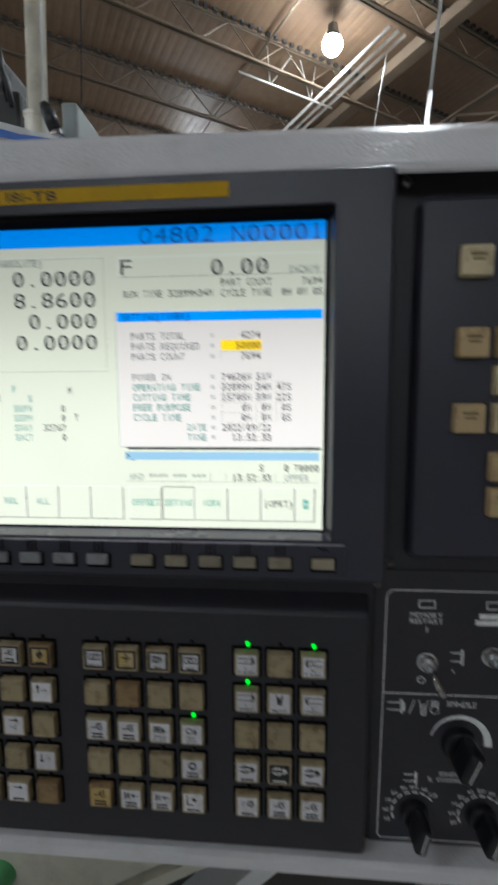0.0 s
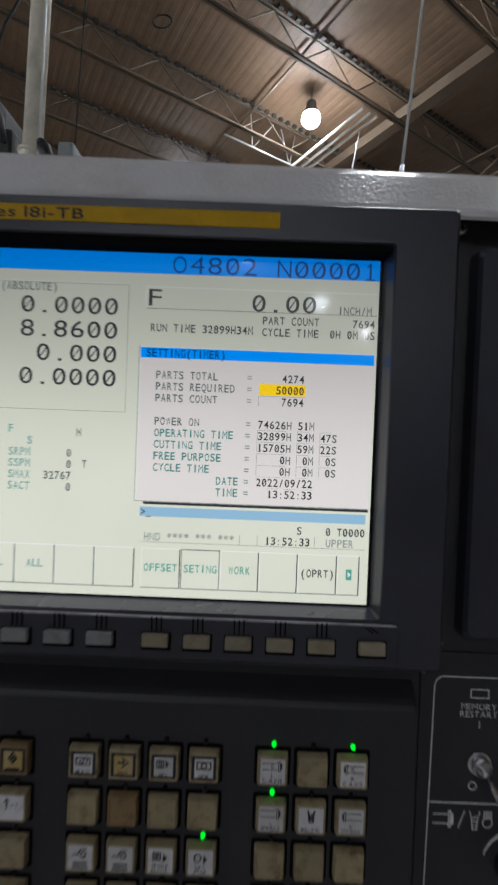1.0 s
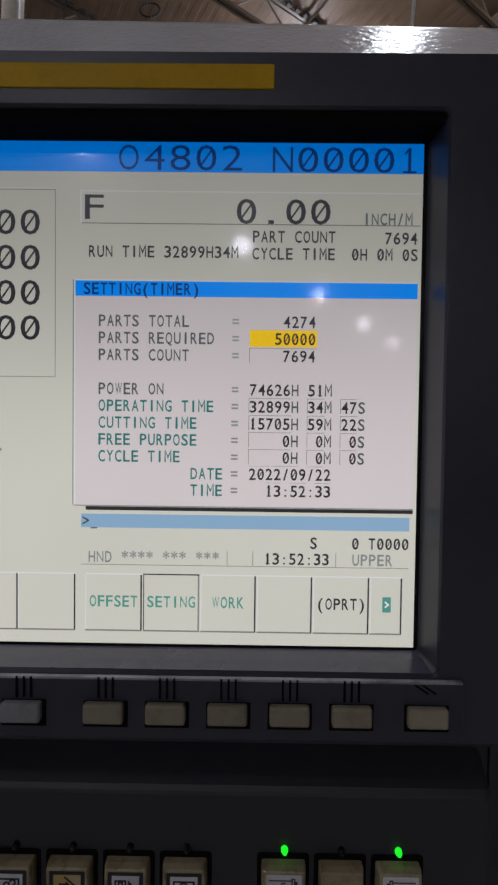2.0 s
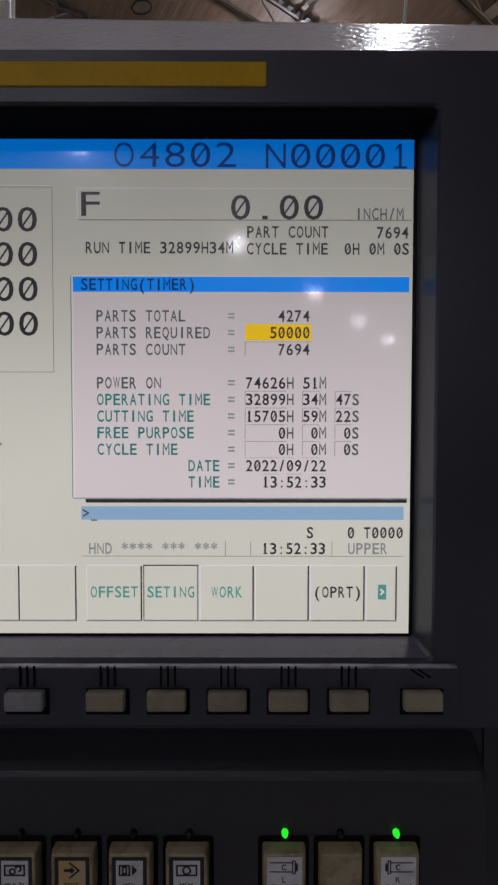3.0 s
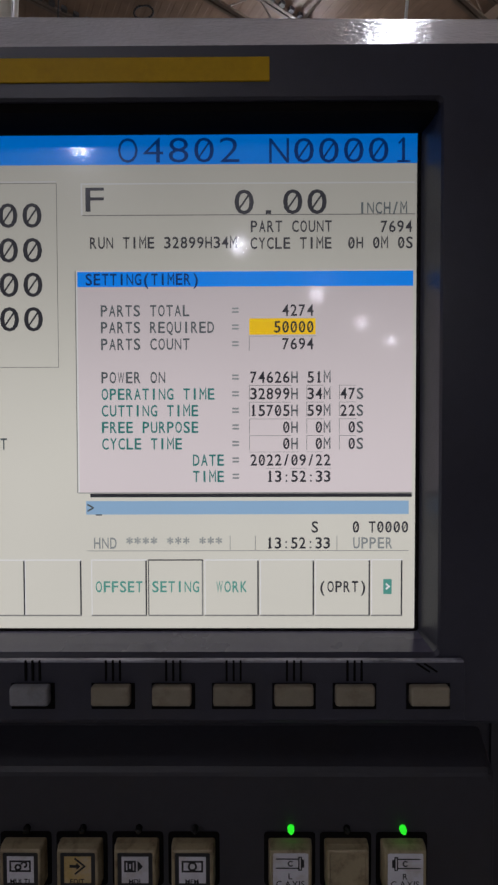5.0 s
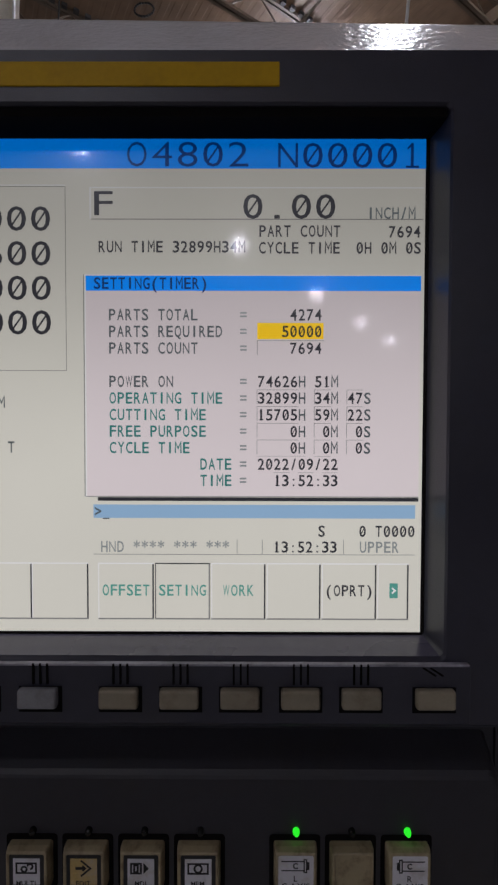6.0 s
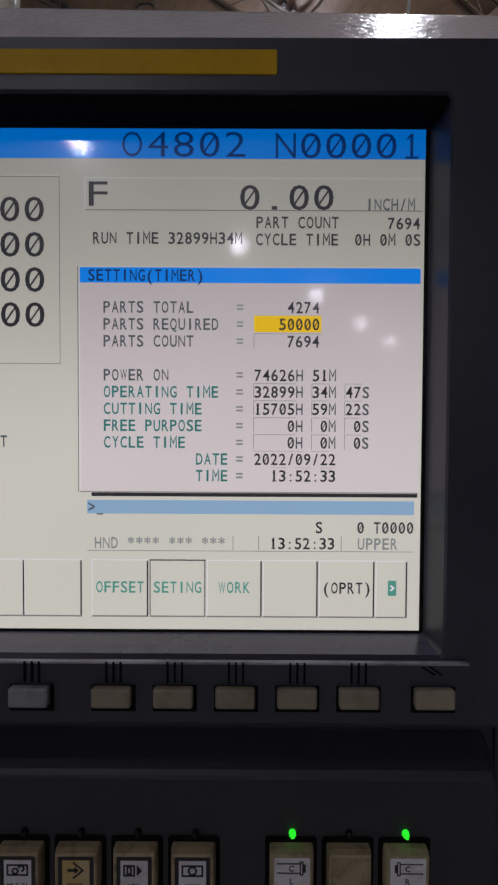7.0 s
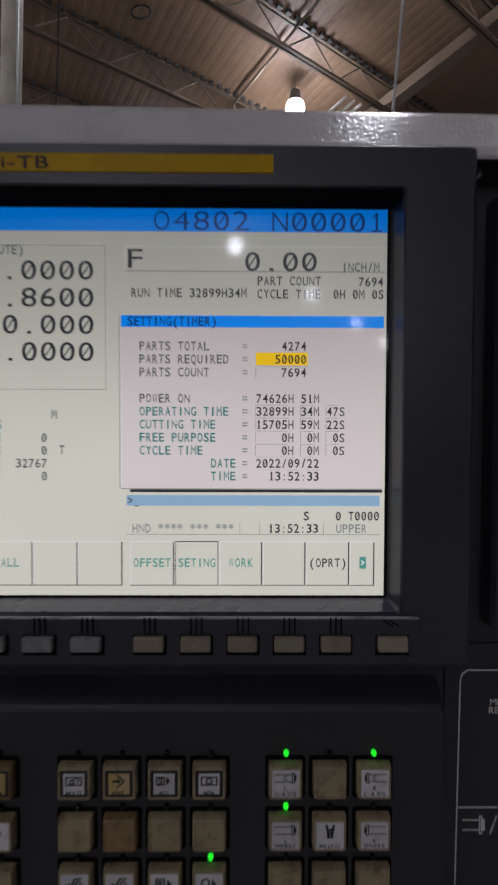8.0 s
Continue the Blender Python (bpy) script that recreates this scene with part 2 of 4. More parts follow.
def solid(name, bm, mat, label, category, group="", kind="", smooth=False):
    me = bpy.data.meshes.new(name)
    bm.to_mesh(me)
    bm.free()
    me.materials.append(mat)
    if smooth:
        me.polygons.foreach_set("use_smooth", [True] * len(me.polygons))
    return tagged(new(name, me), label, category, group, kind)


def box(x0, x1, y0, y1, z0, z1, bevel=0.0, segments=2, bm=None):
    bm = bm or bmesh.new()
    made = bmesh.ops.create_cube(bm, size=1)["verts"]
    for v in made:
        v.co = Vector(((x0 + x1) / 2 + v.co.x * (x1 - x0), (y0 + y1) / 2 + v.co.y * (y1 - y0), (z0 + z1) / 2 + v.co.z * (z1 - z0)))
    if bevel:
        es = list({e for v in made for e in v.link_edges})
        bmesh.ops.bevel(bm, geom=es, offset=bevel, segments=segments, profile=0.5, affect="EDGES")
    return bm


def rect(bm, x0, x1, z0, z1, y):
    bm.faces.new([bm.verts.new(p) for p in ((x0, y, z0), (x1, y, z0), (x1, y, z1), (x0, y, z1))])
    return bm


def outline(bm, x0, x1, z0, z1, y, w):
    rect(bm, x0, x1, z1 - w, z1, y)
    rect(bm, x0, x1, z0, z0 + w, y)
    rect(bm, x0, x0 + w, z0 + w, z1 - w, y)
    rect(bm, x1 - w, x1, z0 + w, z1 - w, y)
    return bm


def stroke(bm, pts, y, w):
    """A flat mitred line of width w (or of one width a point) through points (x, z), facing the operator."""
    p = [Vector(q) for q in pts]
    n = len(p)
    ws = w if isinstance(w, list) else [w] * n
    closed = (p[0] - p[-1]).length < 1e-7
    lo, hi = [], []
    for i in range(n):
        before = p[i] - p[i - 1] if i else (p[-1] - p[-2] if closed else None)
        after = p[i + 1] - p[i] if i < n - 1 else (p[1] - p[0] if closed else None)
        a = (before or after).normalized()
        b = (after or before).normalized()
        t = a + b
        t = t.normalized() if t.length > 1e-6 else a
        m = Vector((-t.y, t.x))
        k = ws[i] / 2 / max(0.45, m.dot(Vector((-a.y, a.x))))
        lo.append(bm.verts.new((p[i].x - m.x * k, y, p[i].y - m.y * k)))
        hi.append(bm.verts.new((p[i].x + m.x * k, y, p[i].y + m.y * k)))
    for i in range(n - 1):
        bm.faces.new((lo[i], lo[i + 1], hi[i + 1], hi[i]))
    return bm


def arc(bm, cx, cz, r, a0, a1, y, w, n=18):
    p = [(cx + r * math.cos(radians(a0 + (a1 - a0) * i / n)), cz + r * math.sin(radians(a0 + (a1 - a0) * i / n))) for i in range(n + 1)]
    return stroke(bm, p, y, w)


def tube(bm, a, b, r0, r1=None, n=14):
    """A round bar from a to b."""
    a, b = Vector(a), Vector(b)
    r1 = r0 if r1 is None else r1
    q = (b - a).to_track_quat("Z", "Y")
    ends = []
    for p, r in ((a, r0), (b, r1)):
        ends.append([bm.verts.new(p + q @ Vector((r * math.cos(2 * math.pi * i / n), r * math.sin(2 * math.pi * i / n), 0))) for i in range(n)])
    for i in range(n):
        bm.faces.new((ends[0][i], ends[0][(i + 1) % n], ends[1][(i + 1) % n], ends[1][i]))
    bm.faces.new(ends[0][::-1])
    bm.faces.new(ends[1])
    return bm


def rings(loops, close_first=False, close_last=False):
    """Skins a row of closed loops with equal counts."""
    bm = bmesh.new()
    vs = [[bm.verts.new(p) for p in l] for l in loops]
    for a, b in zip(vs, vs[1:]):
        for i in range(len(a)):
            j = (i + 1) % len(a)
            bm.faces.new((a[i], a[j], b[j], b[i]))
    if close_first:
        bm.faces.new(vs[0][::-1])
    if close_last:
        bm.faces.new(vs[-1])
    bmesh.ops.recalc_face_normals(bm, faces=bm.faces)
    return bm


def rounded(x0, x1, z0, z1, y, r, n=4):
    """A rounded rectangle in the panel's plane, anticlockwise."""
    out = []
    for cx, cz, a in ((x1 - r, z1 - r, 0), (x0 + r, z1 - r, 90), (x0 + r, z0 + r, 180), (x1 - r, z0 + r, 270)):
        out += [(cx + r * math.cos(radians(a + 90 * i / n)), y, cz + r * math.sin(radians(a + 90 * i / n))) for i in range(n + 1)]
    return out


def extrude_x(profile, x0, x1, bevel=0.0, pick=None):
    """A (y, z) outline drawn along x."""
    bm = bmesh.new()
    a = [bm.verts.new((x0, y, z)) for y, z in profile]
    b = [bm.verts.new((x1, y, z)) for y, z in profile]
    n = len(a)
    for i in range(n):
        bm.faces.new((a[i], a[(i + 1) % n], b[(i + 1) % n], b[i]))
    bm.faces.new(a[::-1])
    bm.faces.new(b)
    bmesh.ops.recalc_face_normals(bm, faces=bm.faces)
    return bm


GLYPHS = {}


def glyph(ch, thin):
    """Points and faces of a letter of the built-in font, with its left and right ends."""
    key = (ch, thin)
    if key not in GLYPHS:
        cu = bpy.data.curves.new("letter", "FONT")
        cu.body, cu.size, cu.resolution_u, cu.offset = ch, 1.0, 3, thin
        ob = bpy.data.objects.new("letter", cu)
        me = bpy.data.meshes.new_from_object(ob)
        pts = [(v.co.x, v.co.y) for v in me.vertices]
        fs = [tuple(p.vertices) for p in me.polygons]
        bpy.data.objects.remove(ob)
        bpy.data.curves.remove(cu)
        bpy.data.meshes.remove(me)
        xs = [p[0] for p in pts] or [0, 0.2]
        GLYPHS[key] = (pts, fs, min(xs), max(xs))
    return GLYPHS[key]


CAP = 0.70  # height of a capital at size 1


def letters(bm, text, x, zc, h, y, cell=None, thin=0.0, slash=False, fill=0.74, align="left"):
    """Flat letters h high, centred at height zc, starting (or centred or ending) at x. cell: fixed pitch of a display font."""
    s = h / CAP
    z0 = zc - h / 2
    if cell is None:
        total = sum((glyph(c, thin)[3] - glyph(c, thin)[2] + 0.1) * s if c != " " else 0.28 * s for c in text)
    else:
        total = cell * len(text)
    x -= {"left": 0, "mid": total / 2, "right": total}[align]
    for c in text:
        if c == " ":
            x += cell or 0.28 * s
            continue
        pts, fs, a, b = glyph(c, 0.0 if c in ".:" else min(thin, 0.002) if c in "MWN#" else thin)
        w = b - a
        if cell is None:
            sx, left = s, x
        else:
            narrow = c in ".:,'1Ii()-=*/_>|"
            sx = min(s, cell * fill / max(w, 1e-6)) if narrow else cell * fill / max(w, 1e-6)
            left = x + (cell - w * sx) / 2
        if slash and c == "M":
            l, r, z1 = x + cell * 0.16, x + cell * 0.84, z0 + h
            stroke(bm, [(l, z0), (l, z1), ((l + r) / 2, z0 + h * 0.42), (r, z1), (r, z0)], y, h * 0.13)
            x += cell
            continue
        if slash and c == ".":
            rect(bm, x + cell * 0.39, x + cell * 0.61, z0, z0 + h * 0.15, y)
            x += cell
            continue
        vs = [bm.verts.new((left + (px - a) * sx, y, z0 + pz * s)) for px, pz in pts]
        for f in fs:
            try:
                bm.faces.new([vs[i] for i in f])
            except ValueError:
                pass
        if slash and c == "0":
            stroke(bm, [(left + 0.2 * w * sx, z0 + 0.16 * h), (left + 0.8 * w * sx, z0 + 0.84 * h)], y, h * 0.075)
        if slash and c == "1":
            mid = left + w * sx * 0.6
            rect(bm, mid - cell * 0.26, mid + cell * 0.26, z0, z0 + h * 0.085, y)
            stroke(bm, [(mid, z0 + h * 0.96), (mid - cell * 0.2, z0 + h * 0.74)], y, h * 0.075)
        x += cell or (w + 0.1) * s
    return bm


# ---------------------------------------------------------------- the operator's pendant: housing
# sloped front rail along the top, body behind, lip along the bottom
top_rail = [(0.0108, 1.5880), (-0.0036, 1.5783), (-0.0044, 1.5795), (-0.0040, 1.5818), (-0.0030, 1.5838), (0.013, 1.6065), (0.0165, 1.6102), (0.0205, 1.6134), (0.026, 1.6148), (0.27, 1.6148), (0.27, 1.5880)]
housing = thing("control_pendant_housing", (0.03, 0.14, 1.19), "pale grey enamelled steel housing of a machine control pendant", "control housing")
rail = extrude_x(top_rail, -0.36, 0.40)
for w in rail.verts:
    w.co.z -= 0.012 * (w.co.x - 0.05)
part("top_rail", rail, M_HOUSING, housing)
bottom_lip = [(0.011, 1.2050), (-0.002, 1.2050), (-0.0045, 1.2032), (-0.0045, 1.1962), (-0.002, 1.1945), (0.27, 1.1945), (0.27, 1.2050)]
part("bottom_lip", extrude_x(bottom_lip, -0.36, 0.40), M_HOUSING, housing)
part("body_shell", box(-0.36, 0.40, 0.018, 0.269, 1.2051, 1.5879), M_HOUSING, housing)
part("side_cheek", box(-0.36, -0.335, -0.004, 0.0178, 1.2052, 1.5779, 0.002), M_HOUSING, housing)
part("side_cheek", box(0.375, 0.40, -0.004, 0.0178, 1.2052, 1.5779, 0.002), M_HOUSING, housing)
part("back_plate", box(-0.3348, 0.3748, 0.011, 0.0178, 1.2052, 1.5879), M_PLATE, housing, "black painted steel mounting plate")


def screw(parent, x, y, z, r=0.0028):
    bm = rings([[(x + k * r * math.cos(a), y - d, z + k * r * math.sin(a)) for a in [2 * math.pi * i / 16 for i in range(16)]] for k, d in ((1, 0), (1, 0.0008), (0.8, 0.0016), (0.35, 0.0019))], close_last=True)
    s = part("screw", bm, M_SCREW, parent, "dark steel cross-head screw", smooth=True)
    c = bmesh.new()
    box(x - r * 0.55, x + r * 0.55, y - 0.0021, y - 0.0018, z - r * 0.1, z + r * 0.1, bm=c)
    box(x - r * 0.1, x + r * 0.1, y - 0.00215, y - 0.0018, z - r * 0.55, z + r * 0.55, bm=c)
    part("slot", c, M_MASK, s)


screw(housing, 0.1468, 0.011, 1.5797)
screw(housing, 0.1445, 0.011, 1.3785, 0.002)
screw(housing, 0.1375, 0.011, 1.3660, 0.0022)

# ---------------------------------------------------------------- display unit
display = thing("display_unit", (0, 0.011, 1.372), "charcoal plastic control display with lit screen and soft keys", "display")
R = 0.0018
loops = [rounded(-0.1415, 0.1415, 1.3700, 1.5800, 0.0109, R),
         rounded(-0.1372, 0.1372, 1.3745, 1.5785, -0.0090, R),
         rounded(-0.1356, 0.1356, 1.3763, 1.5773, -0.0105, R),
         rounded(-0.1095, 0.1095, 1.3958, 1.5625, -0.0105, 0.002),
         rounded(-0.1090, 0.1090, 1.3968, 1.5620, -0.0096, 0.002),
         rounded(-0.1072, 0.1072, 1.3985, 1.5602, 0.0008, 0.0012)]
bezel = part("bezel", rings(loops), M_BEZEL, display)
# glossy slope along the foot of the screen, its caught light put into the colour
sill = bmesh.new()
sv = [sill.verts.new(p) for p in ((-0.1088, -0.0097, 1.39695), (0.1088, -0.0097, 1.39695), (0.1071, 0.0004, 1.39862), (-0.1071, 0.0004, 1.39862), (-0.1088, -0.0095, 1.3962), (0.1088, -0.0095, 1.3962), (0.1071, 0.0006, 1.3979), (-0.1071, 0.0006, 1.3979))]
for f in ((0, 1, 2, 3), (4, 7, 6, 5), (0, 4, 5, 1), (1, 5, 6, 2), (2, 6, 7, 3), (3, 7, 4, 0)):
    sill.faces.new([sv[i] for i in f])
bmesh.ops.recalc_face_normals(sill, faces=sill.faces)
part("screen_sill", sill, M_SILL, display, "glossy slope below the screen, lightened for the light it catches")
part("screen_mask", box(-0.112, 0.112, 0.0009, 0.006, 1.394, 1.566), M_MASK, display, "black screen surround")
# added black strip paints the shade under the recess's top edge
part("gasket", box(-0.1082, 0.1082, -0.0090, 0.0008, 1.5592, 1.5635), M_MASK, display, "black strip for the shaded top of the screen recess")
SX0, SX1, SZ0, SZ1 = -0.1056, 0.1056, 1.3998, 1.5586
screen = part("screen", box(SX0, SX1, 0.0001, 0.0008, SZ0, SZ1), S_BG, display, "lit cream-coloured readout screen with rows of figures")
Y1, Y2, Y3, Y4 = -0.00005, -0.00012, -0.00019, -0.00026
CELL, HT = 0.00264, 0.0036

part("header_bar", rect(bmesh.new(), SX0, SX1, 1.5493, SZ1, Y1), S_BLUE, screen, "bright blue header bar")
part("popup_window", rect(bmesh.new(), -0.0032, 0.1045, 1.4443, 1.5108, Y1), S_POPUP, screen, "pinkish grey timer window")
part("title_bar", rect(bmesh.new(), -0.0032, 0.1045, 1.5106, 1.5154, Y2), S_BLUE, screen, "blue window title bar")
part("entry_line", rect(bmesh.new(), -0.0012, 0.1035, 1.4372, 1.4416, Y1), S_PALE_BLUE, screen, "pale blue entry line")
part("highlight", rect(bmesh.new(), 0.0520, 0.0733, 1.4952, 1.5004, Y2), S_YELLOW, screen, "yellow highlighted field")

black, grey, white = (bmesh.new() for _ in range(3))
BLACK, TEAL, NAVY, FAINT, DIM = S_BLACK, S_TEAL, S_NAVY, S_FAINT, S_GREYTEXT
# light and dark edges of boxes
rect(white, -0.0018, 0.1050, 1.5431, 1.5435, Y1)
rect(white, -0.0018, -0.0013, 1.5335, 1.5431, Y1)
rect(grey, -0.0013, 0.1050, 1.5332, 1.5335, Y1)
rect(white, -0.0032, 0.1045, 1.5154, 1.5158, Y2)
rect(white, -0.0036, -0.0032, 1.4443, 1.5158, Y2)
rect(grey, -0.0040, -0.0037, 1.4443, 1.5158, Y2)
rect(grey, -0.0036, 0.1045, 1.4441, 1.4444, Y2)
rect(black, 0.0002, 0.1045, 1.4428, 1.4440, Y1)
outline(grey, -0.1038, -0.0095, 1.4849, 1.5437, Y1, 0.0002)
rect(white, -0.1036, -0.0097, 1.5439, 1.5442, Y1)
rect(grey, -0.0012, 0.1035, 1.4252, 1.4254, Y1)
for x in (0.0455, 0.0537, 0.0802):
    rect(grey, x, x + 0.0002, 1.4255, 1.4302, Y1)
for i, z in enumerate((1.4923, 1.4765, 1.4711, 1.4657, 1.4603)):
    for x0, x1 in ((0.0519, 0.0735),) if i == 0 else ((0.0519, 0.0654), (0.0704, 0.0759), (0.0809, 0.0863)):
        rect(grey, x0, x1, z + 0.00235, z + 0.0025, Y2)
        rect(grey, x0, x0 + 0.00018, z - 0.0022, z + 0.0024, Y2)
for x, n in ((0.0520, 4), (0.0625, 2), (0.0705, 2)):
    rect(grey, x, x + n * CELL, 1.4574, 1.4575, Y2)
for x in (0.0573, 0.0652, 0.0731):
    rect(grey, x, x + 2 * CELL, 1.4521, 1.4522, Y2)


def wording(mat, text, *how):
    """One run of characters on the screen."""
    if text:
        part("readout_text", letters(bmesh.new(), text, *how), mat, screen)


def small(mat, text, x, z, align="left"):
    wording(mat, text, x, z, HT, Y3, CELL, 0.014, True, 0.8, align)


wording(NAVY, "O4802", 0.0094, 1.5538, 0.0080, Y3, 0.0081, -0.007, True, 0.78)
wording(NAVY, "N00001", 0.0577, 1.5535, 0.0080, Y3, 0.0079, -0.007, True, 0.8)
wording(NAVY, "ACTUAL POSITION", -0.1050, 1.5565, 0.0030, Y3, 0.00236, -0.012, True, 0.8)
small(NAVY, "SETTING(TIMER)", -0.0008, 1.5130)
wording(BLACK, "F", -0.0012, 1.5384, 0.0078, Y3, 0.0078, 0.0, True, 0.76)
wording(BLACK, "0.00", 0.0466, 1.5374, 0.0078, Y3, 0.00775, 0.002, True, 0.8)
small(BLACK, "PART COUNT", 0.0523, 1.5296)
small(BLACK, "7694", 0.1043, 1.5294, "right")
small(DIM, "INCH/M", 0.0868, 1.5353)
small(BLACK, "RUN TIME 32899H34M", 0.0008, 1.5246)
small(BLACK, "CYCLE TIME", 0.0522, 1.5243)
small(BLACK, "0H 0M 0S", 0.0834, 1.5243)
for i, s in enumerate(("PARTS TOTAL", "PARTS REQUIRED", "PARTS COUNT", "", "POWER ON", "OPERATING TIME", "CUTTING TIME", "FREE PURPOSE", "CYCLE TIME")):
    z = 1.5030 - i * 0.00535
    small(TEAL if i > 4 else DIM, s, 0.0040, z)
    if s:
        small(S_PALE_GREY, "=", 0.0462, z)
for s, z in (("DATE", 1.4549), ("TIME", 1.4496)):
    small(TEAL, s, 0.0334, z)
    small(S_PALE_GREY, "=", 0.0462, z)
for s, z in (("4274", 1.5030), ("50000", 1.4977), ("7694", 1.4923)):
    small(BLACK, s, 0.0729, z, "right")
for row, z in ((("74626", "51", ""), 1.4816), (("32899", "34", "47"), 1.4763), (("15705", "59", "22"), 1.4709), (("0", "0", "0"), 1.4655), (("0", "0", "0"), 1.4602)):
    for text, right, unit in zip(row, (0.0652, 0.0757, 0.0863), "HMS"):
        if text:
            small(BLACK, text, right, z, "right")
            small(DIM, unit, right, z)
small(BLACK, "2022/09/22", 0.0520, 1.4549)
small(BLACK, "13:52:33", 0.0573, 1.4496)
small(BLACK, "S", 0.0718, 1.4331)
small(BLACK, "0 T0000", 0.0851, 1.4331)
small(DIM, ">_", -0.0010, 1.4394)
small(S_PALE_GREY, "HND **** *** ***", 0.0010, 1.4279)
small(BLACK, "13:52:33", 0.0572, 1.4279)
small(S_PALE_GREY, "UPPER", 0.0853, 1.4279)
for s, z, val in (("X", 1.5335, "0.0000"), ("Z", 1.5225, "8.8600"), ("C", 1.5115, "0.000"), ("Y", 1.5005, "0.0000")):
    wording(BLACK, s, -0.1044, z, 0.0076, Y3, 0.0076, 0.0, True, 0.8)
    wording(BLACK, "1", -0.0962, z - 0.002, 0.0034, Y3, CELL, -0.012)
    wording(BLACK, val, -0.0136, z, 0.0078, Y3, 0.00772, 0.002, True, 0.8, "right")
small(DIM, "(ABSOLUTE)", -0.0688, 1.5416)
small(DIM, "(MODAL)", -0.0968, 1.4812)
for i, (a, b) in enumerate((("G25", "G18"), ("G22", "G13.1"), ("G80", ""), ("G67", ""), ("G54", ""), ("G64", ""))):
    small(DIM, a, -0.0968, 1.4764 - i * 0.0052)
    small(DIM, b, -0.0830, 1.4764 - i * 0.0052)
small(FAINT, "F", -0.0635, 1.4758)
small(DIM, "M", -0.0320, 1.4748)
small(FAINT, "S", -0.0546, 1.4706)
small(DIM, "T", -0.0290, 1.4603)
for s, val, z in (("SRPM", "0", 1.4652), ("SSPM", "0", 1.4600), ("SMAX", "32767", 1.4547), ("SACT", "0", 1.4494)):
    small(FAINT, s, -0.0632, z)
    small(DIM, val, -0.0336, z, "right")
# soft key tiles along the foot of the screen
left_edges = [-0.0030 - 0.01855 * i for i in range(6)]
tiles = [(b, a) for a, b in zip(left_edges, left_edges[1:])][::-1] + [(0.0002, 0.0184), (0.0188, 0.0368), (0.0372, 0.0549), (0.0553, 0.0729), (0.0733, 0.0911), (0.0915, 0.1016)]
names = ["ABS", "REL", "ALL", "", "", "OFFSET", "SETING", "WORK", "", "(OPRT)", ""]
for (x0, x1), s in zip(tiles, names):
    pressed = s in ("SETING", "ABS")
    if s == "":
        pressed = False
    rect(black if pressed else white, x0, x1, 1.4221, 1.4225, Y1)
    rect(black if pressed else white, x0, x0 + 0.0003, 1.4043, 1.4221, Y1)
    rect(grey, x0, x1, 1.4038, 1.4043, Y1)
    rect(black if not pressed else grey, x1 - 0.0005, x1, 1.4043, 1.4221, Y1)
    wording({"(OPRT)": BLACK}.get(s, FAINT if s in ("ABS", "REL", "ALL") else S_KEY_TEAL), s, (x0 + x1) / 2, 1.4136, HT, Y3, CELL, 0.014, True, 0.8, "mid")
part("page_mark", rect(bmesh.new(), 0.0954, 0.0981, 1.4111, 1.4160, Y2), S_KEY_TEAL, screen, "small green page mark")
stroke(white, [(0.0962, 1.4145), (0.0972, 1.4136), (0.0962, 1.4127)], Y3, 0.0006)
for nm, bm, mt in (("black_rules", black, S_BLACK), ("dark_rules", grey, S_GREY), ("light_rules", white, S_WHITE)):
    part(nm, bm, mt, screen)["kind"] = "stuff"
glass = part("screen_glass", rect(bmesh.new(), -0.1071, 0.1071, 1.3986, 1.5601, -0.0012), M_GLASS, display, "clear glossy cover glass")
glass.visible_shadow = False

# yellow name strip
strip = part("name_strip", box(-0.112, 0.0582, -0.0109, -0.0104, 1.5667, 1.5738, 0.0002, 1), M_STRIP, display, "mustard yellow series name strip")
name_bm = letters(bmesh.new(), "Series 18i-TB", 0, 1.5702, 0.0046, -0.01095, thin=0.014)
wide = max(w.co.x for w in name_bm.verts)
for w in name_bm.verts:
    w.co.x = -0.0832 + w.co.x * 0.0558 / wide
part("lettering", name_bm, M_PRINT_BLACK, strip, "black series lettering")
logo = bmesh.new()
for i in range(5):
    rect(logo, -0.1100 + i * 0.0049, -0.1063 + i * 0.0049, 1.5679, 1.5725, -0.01095)
part("logo_blocks", logo, M_PRINT_RED, strip, "red maker's mark")

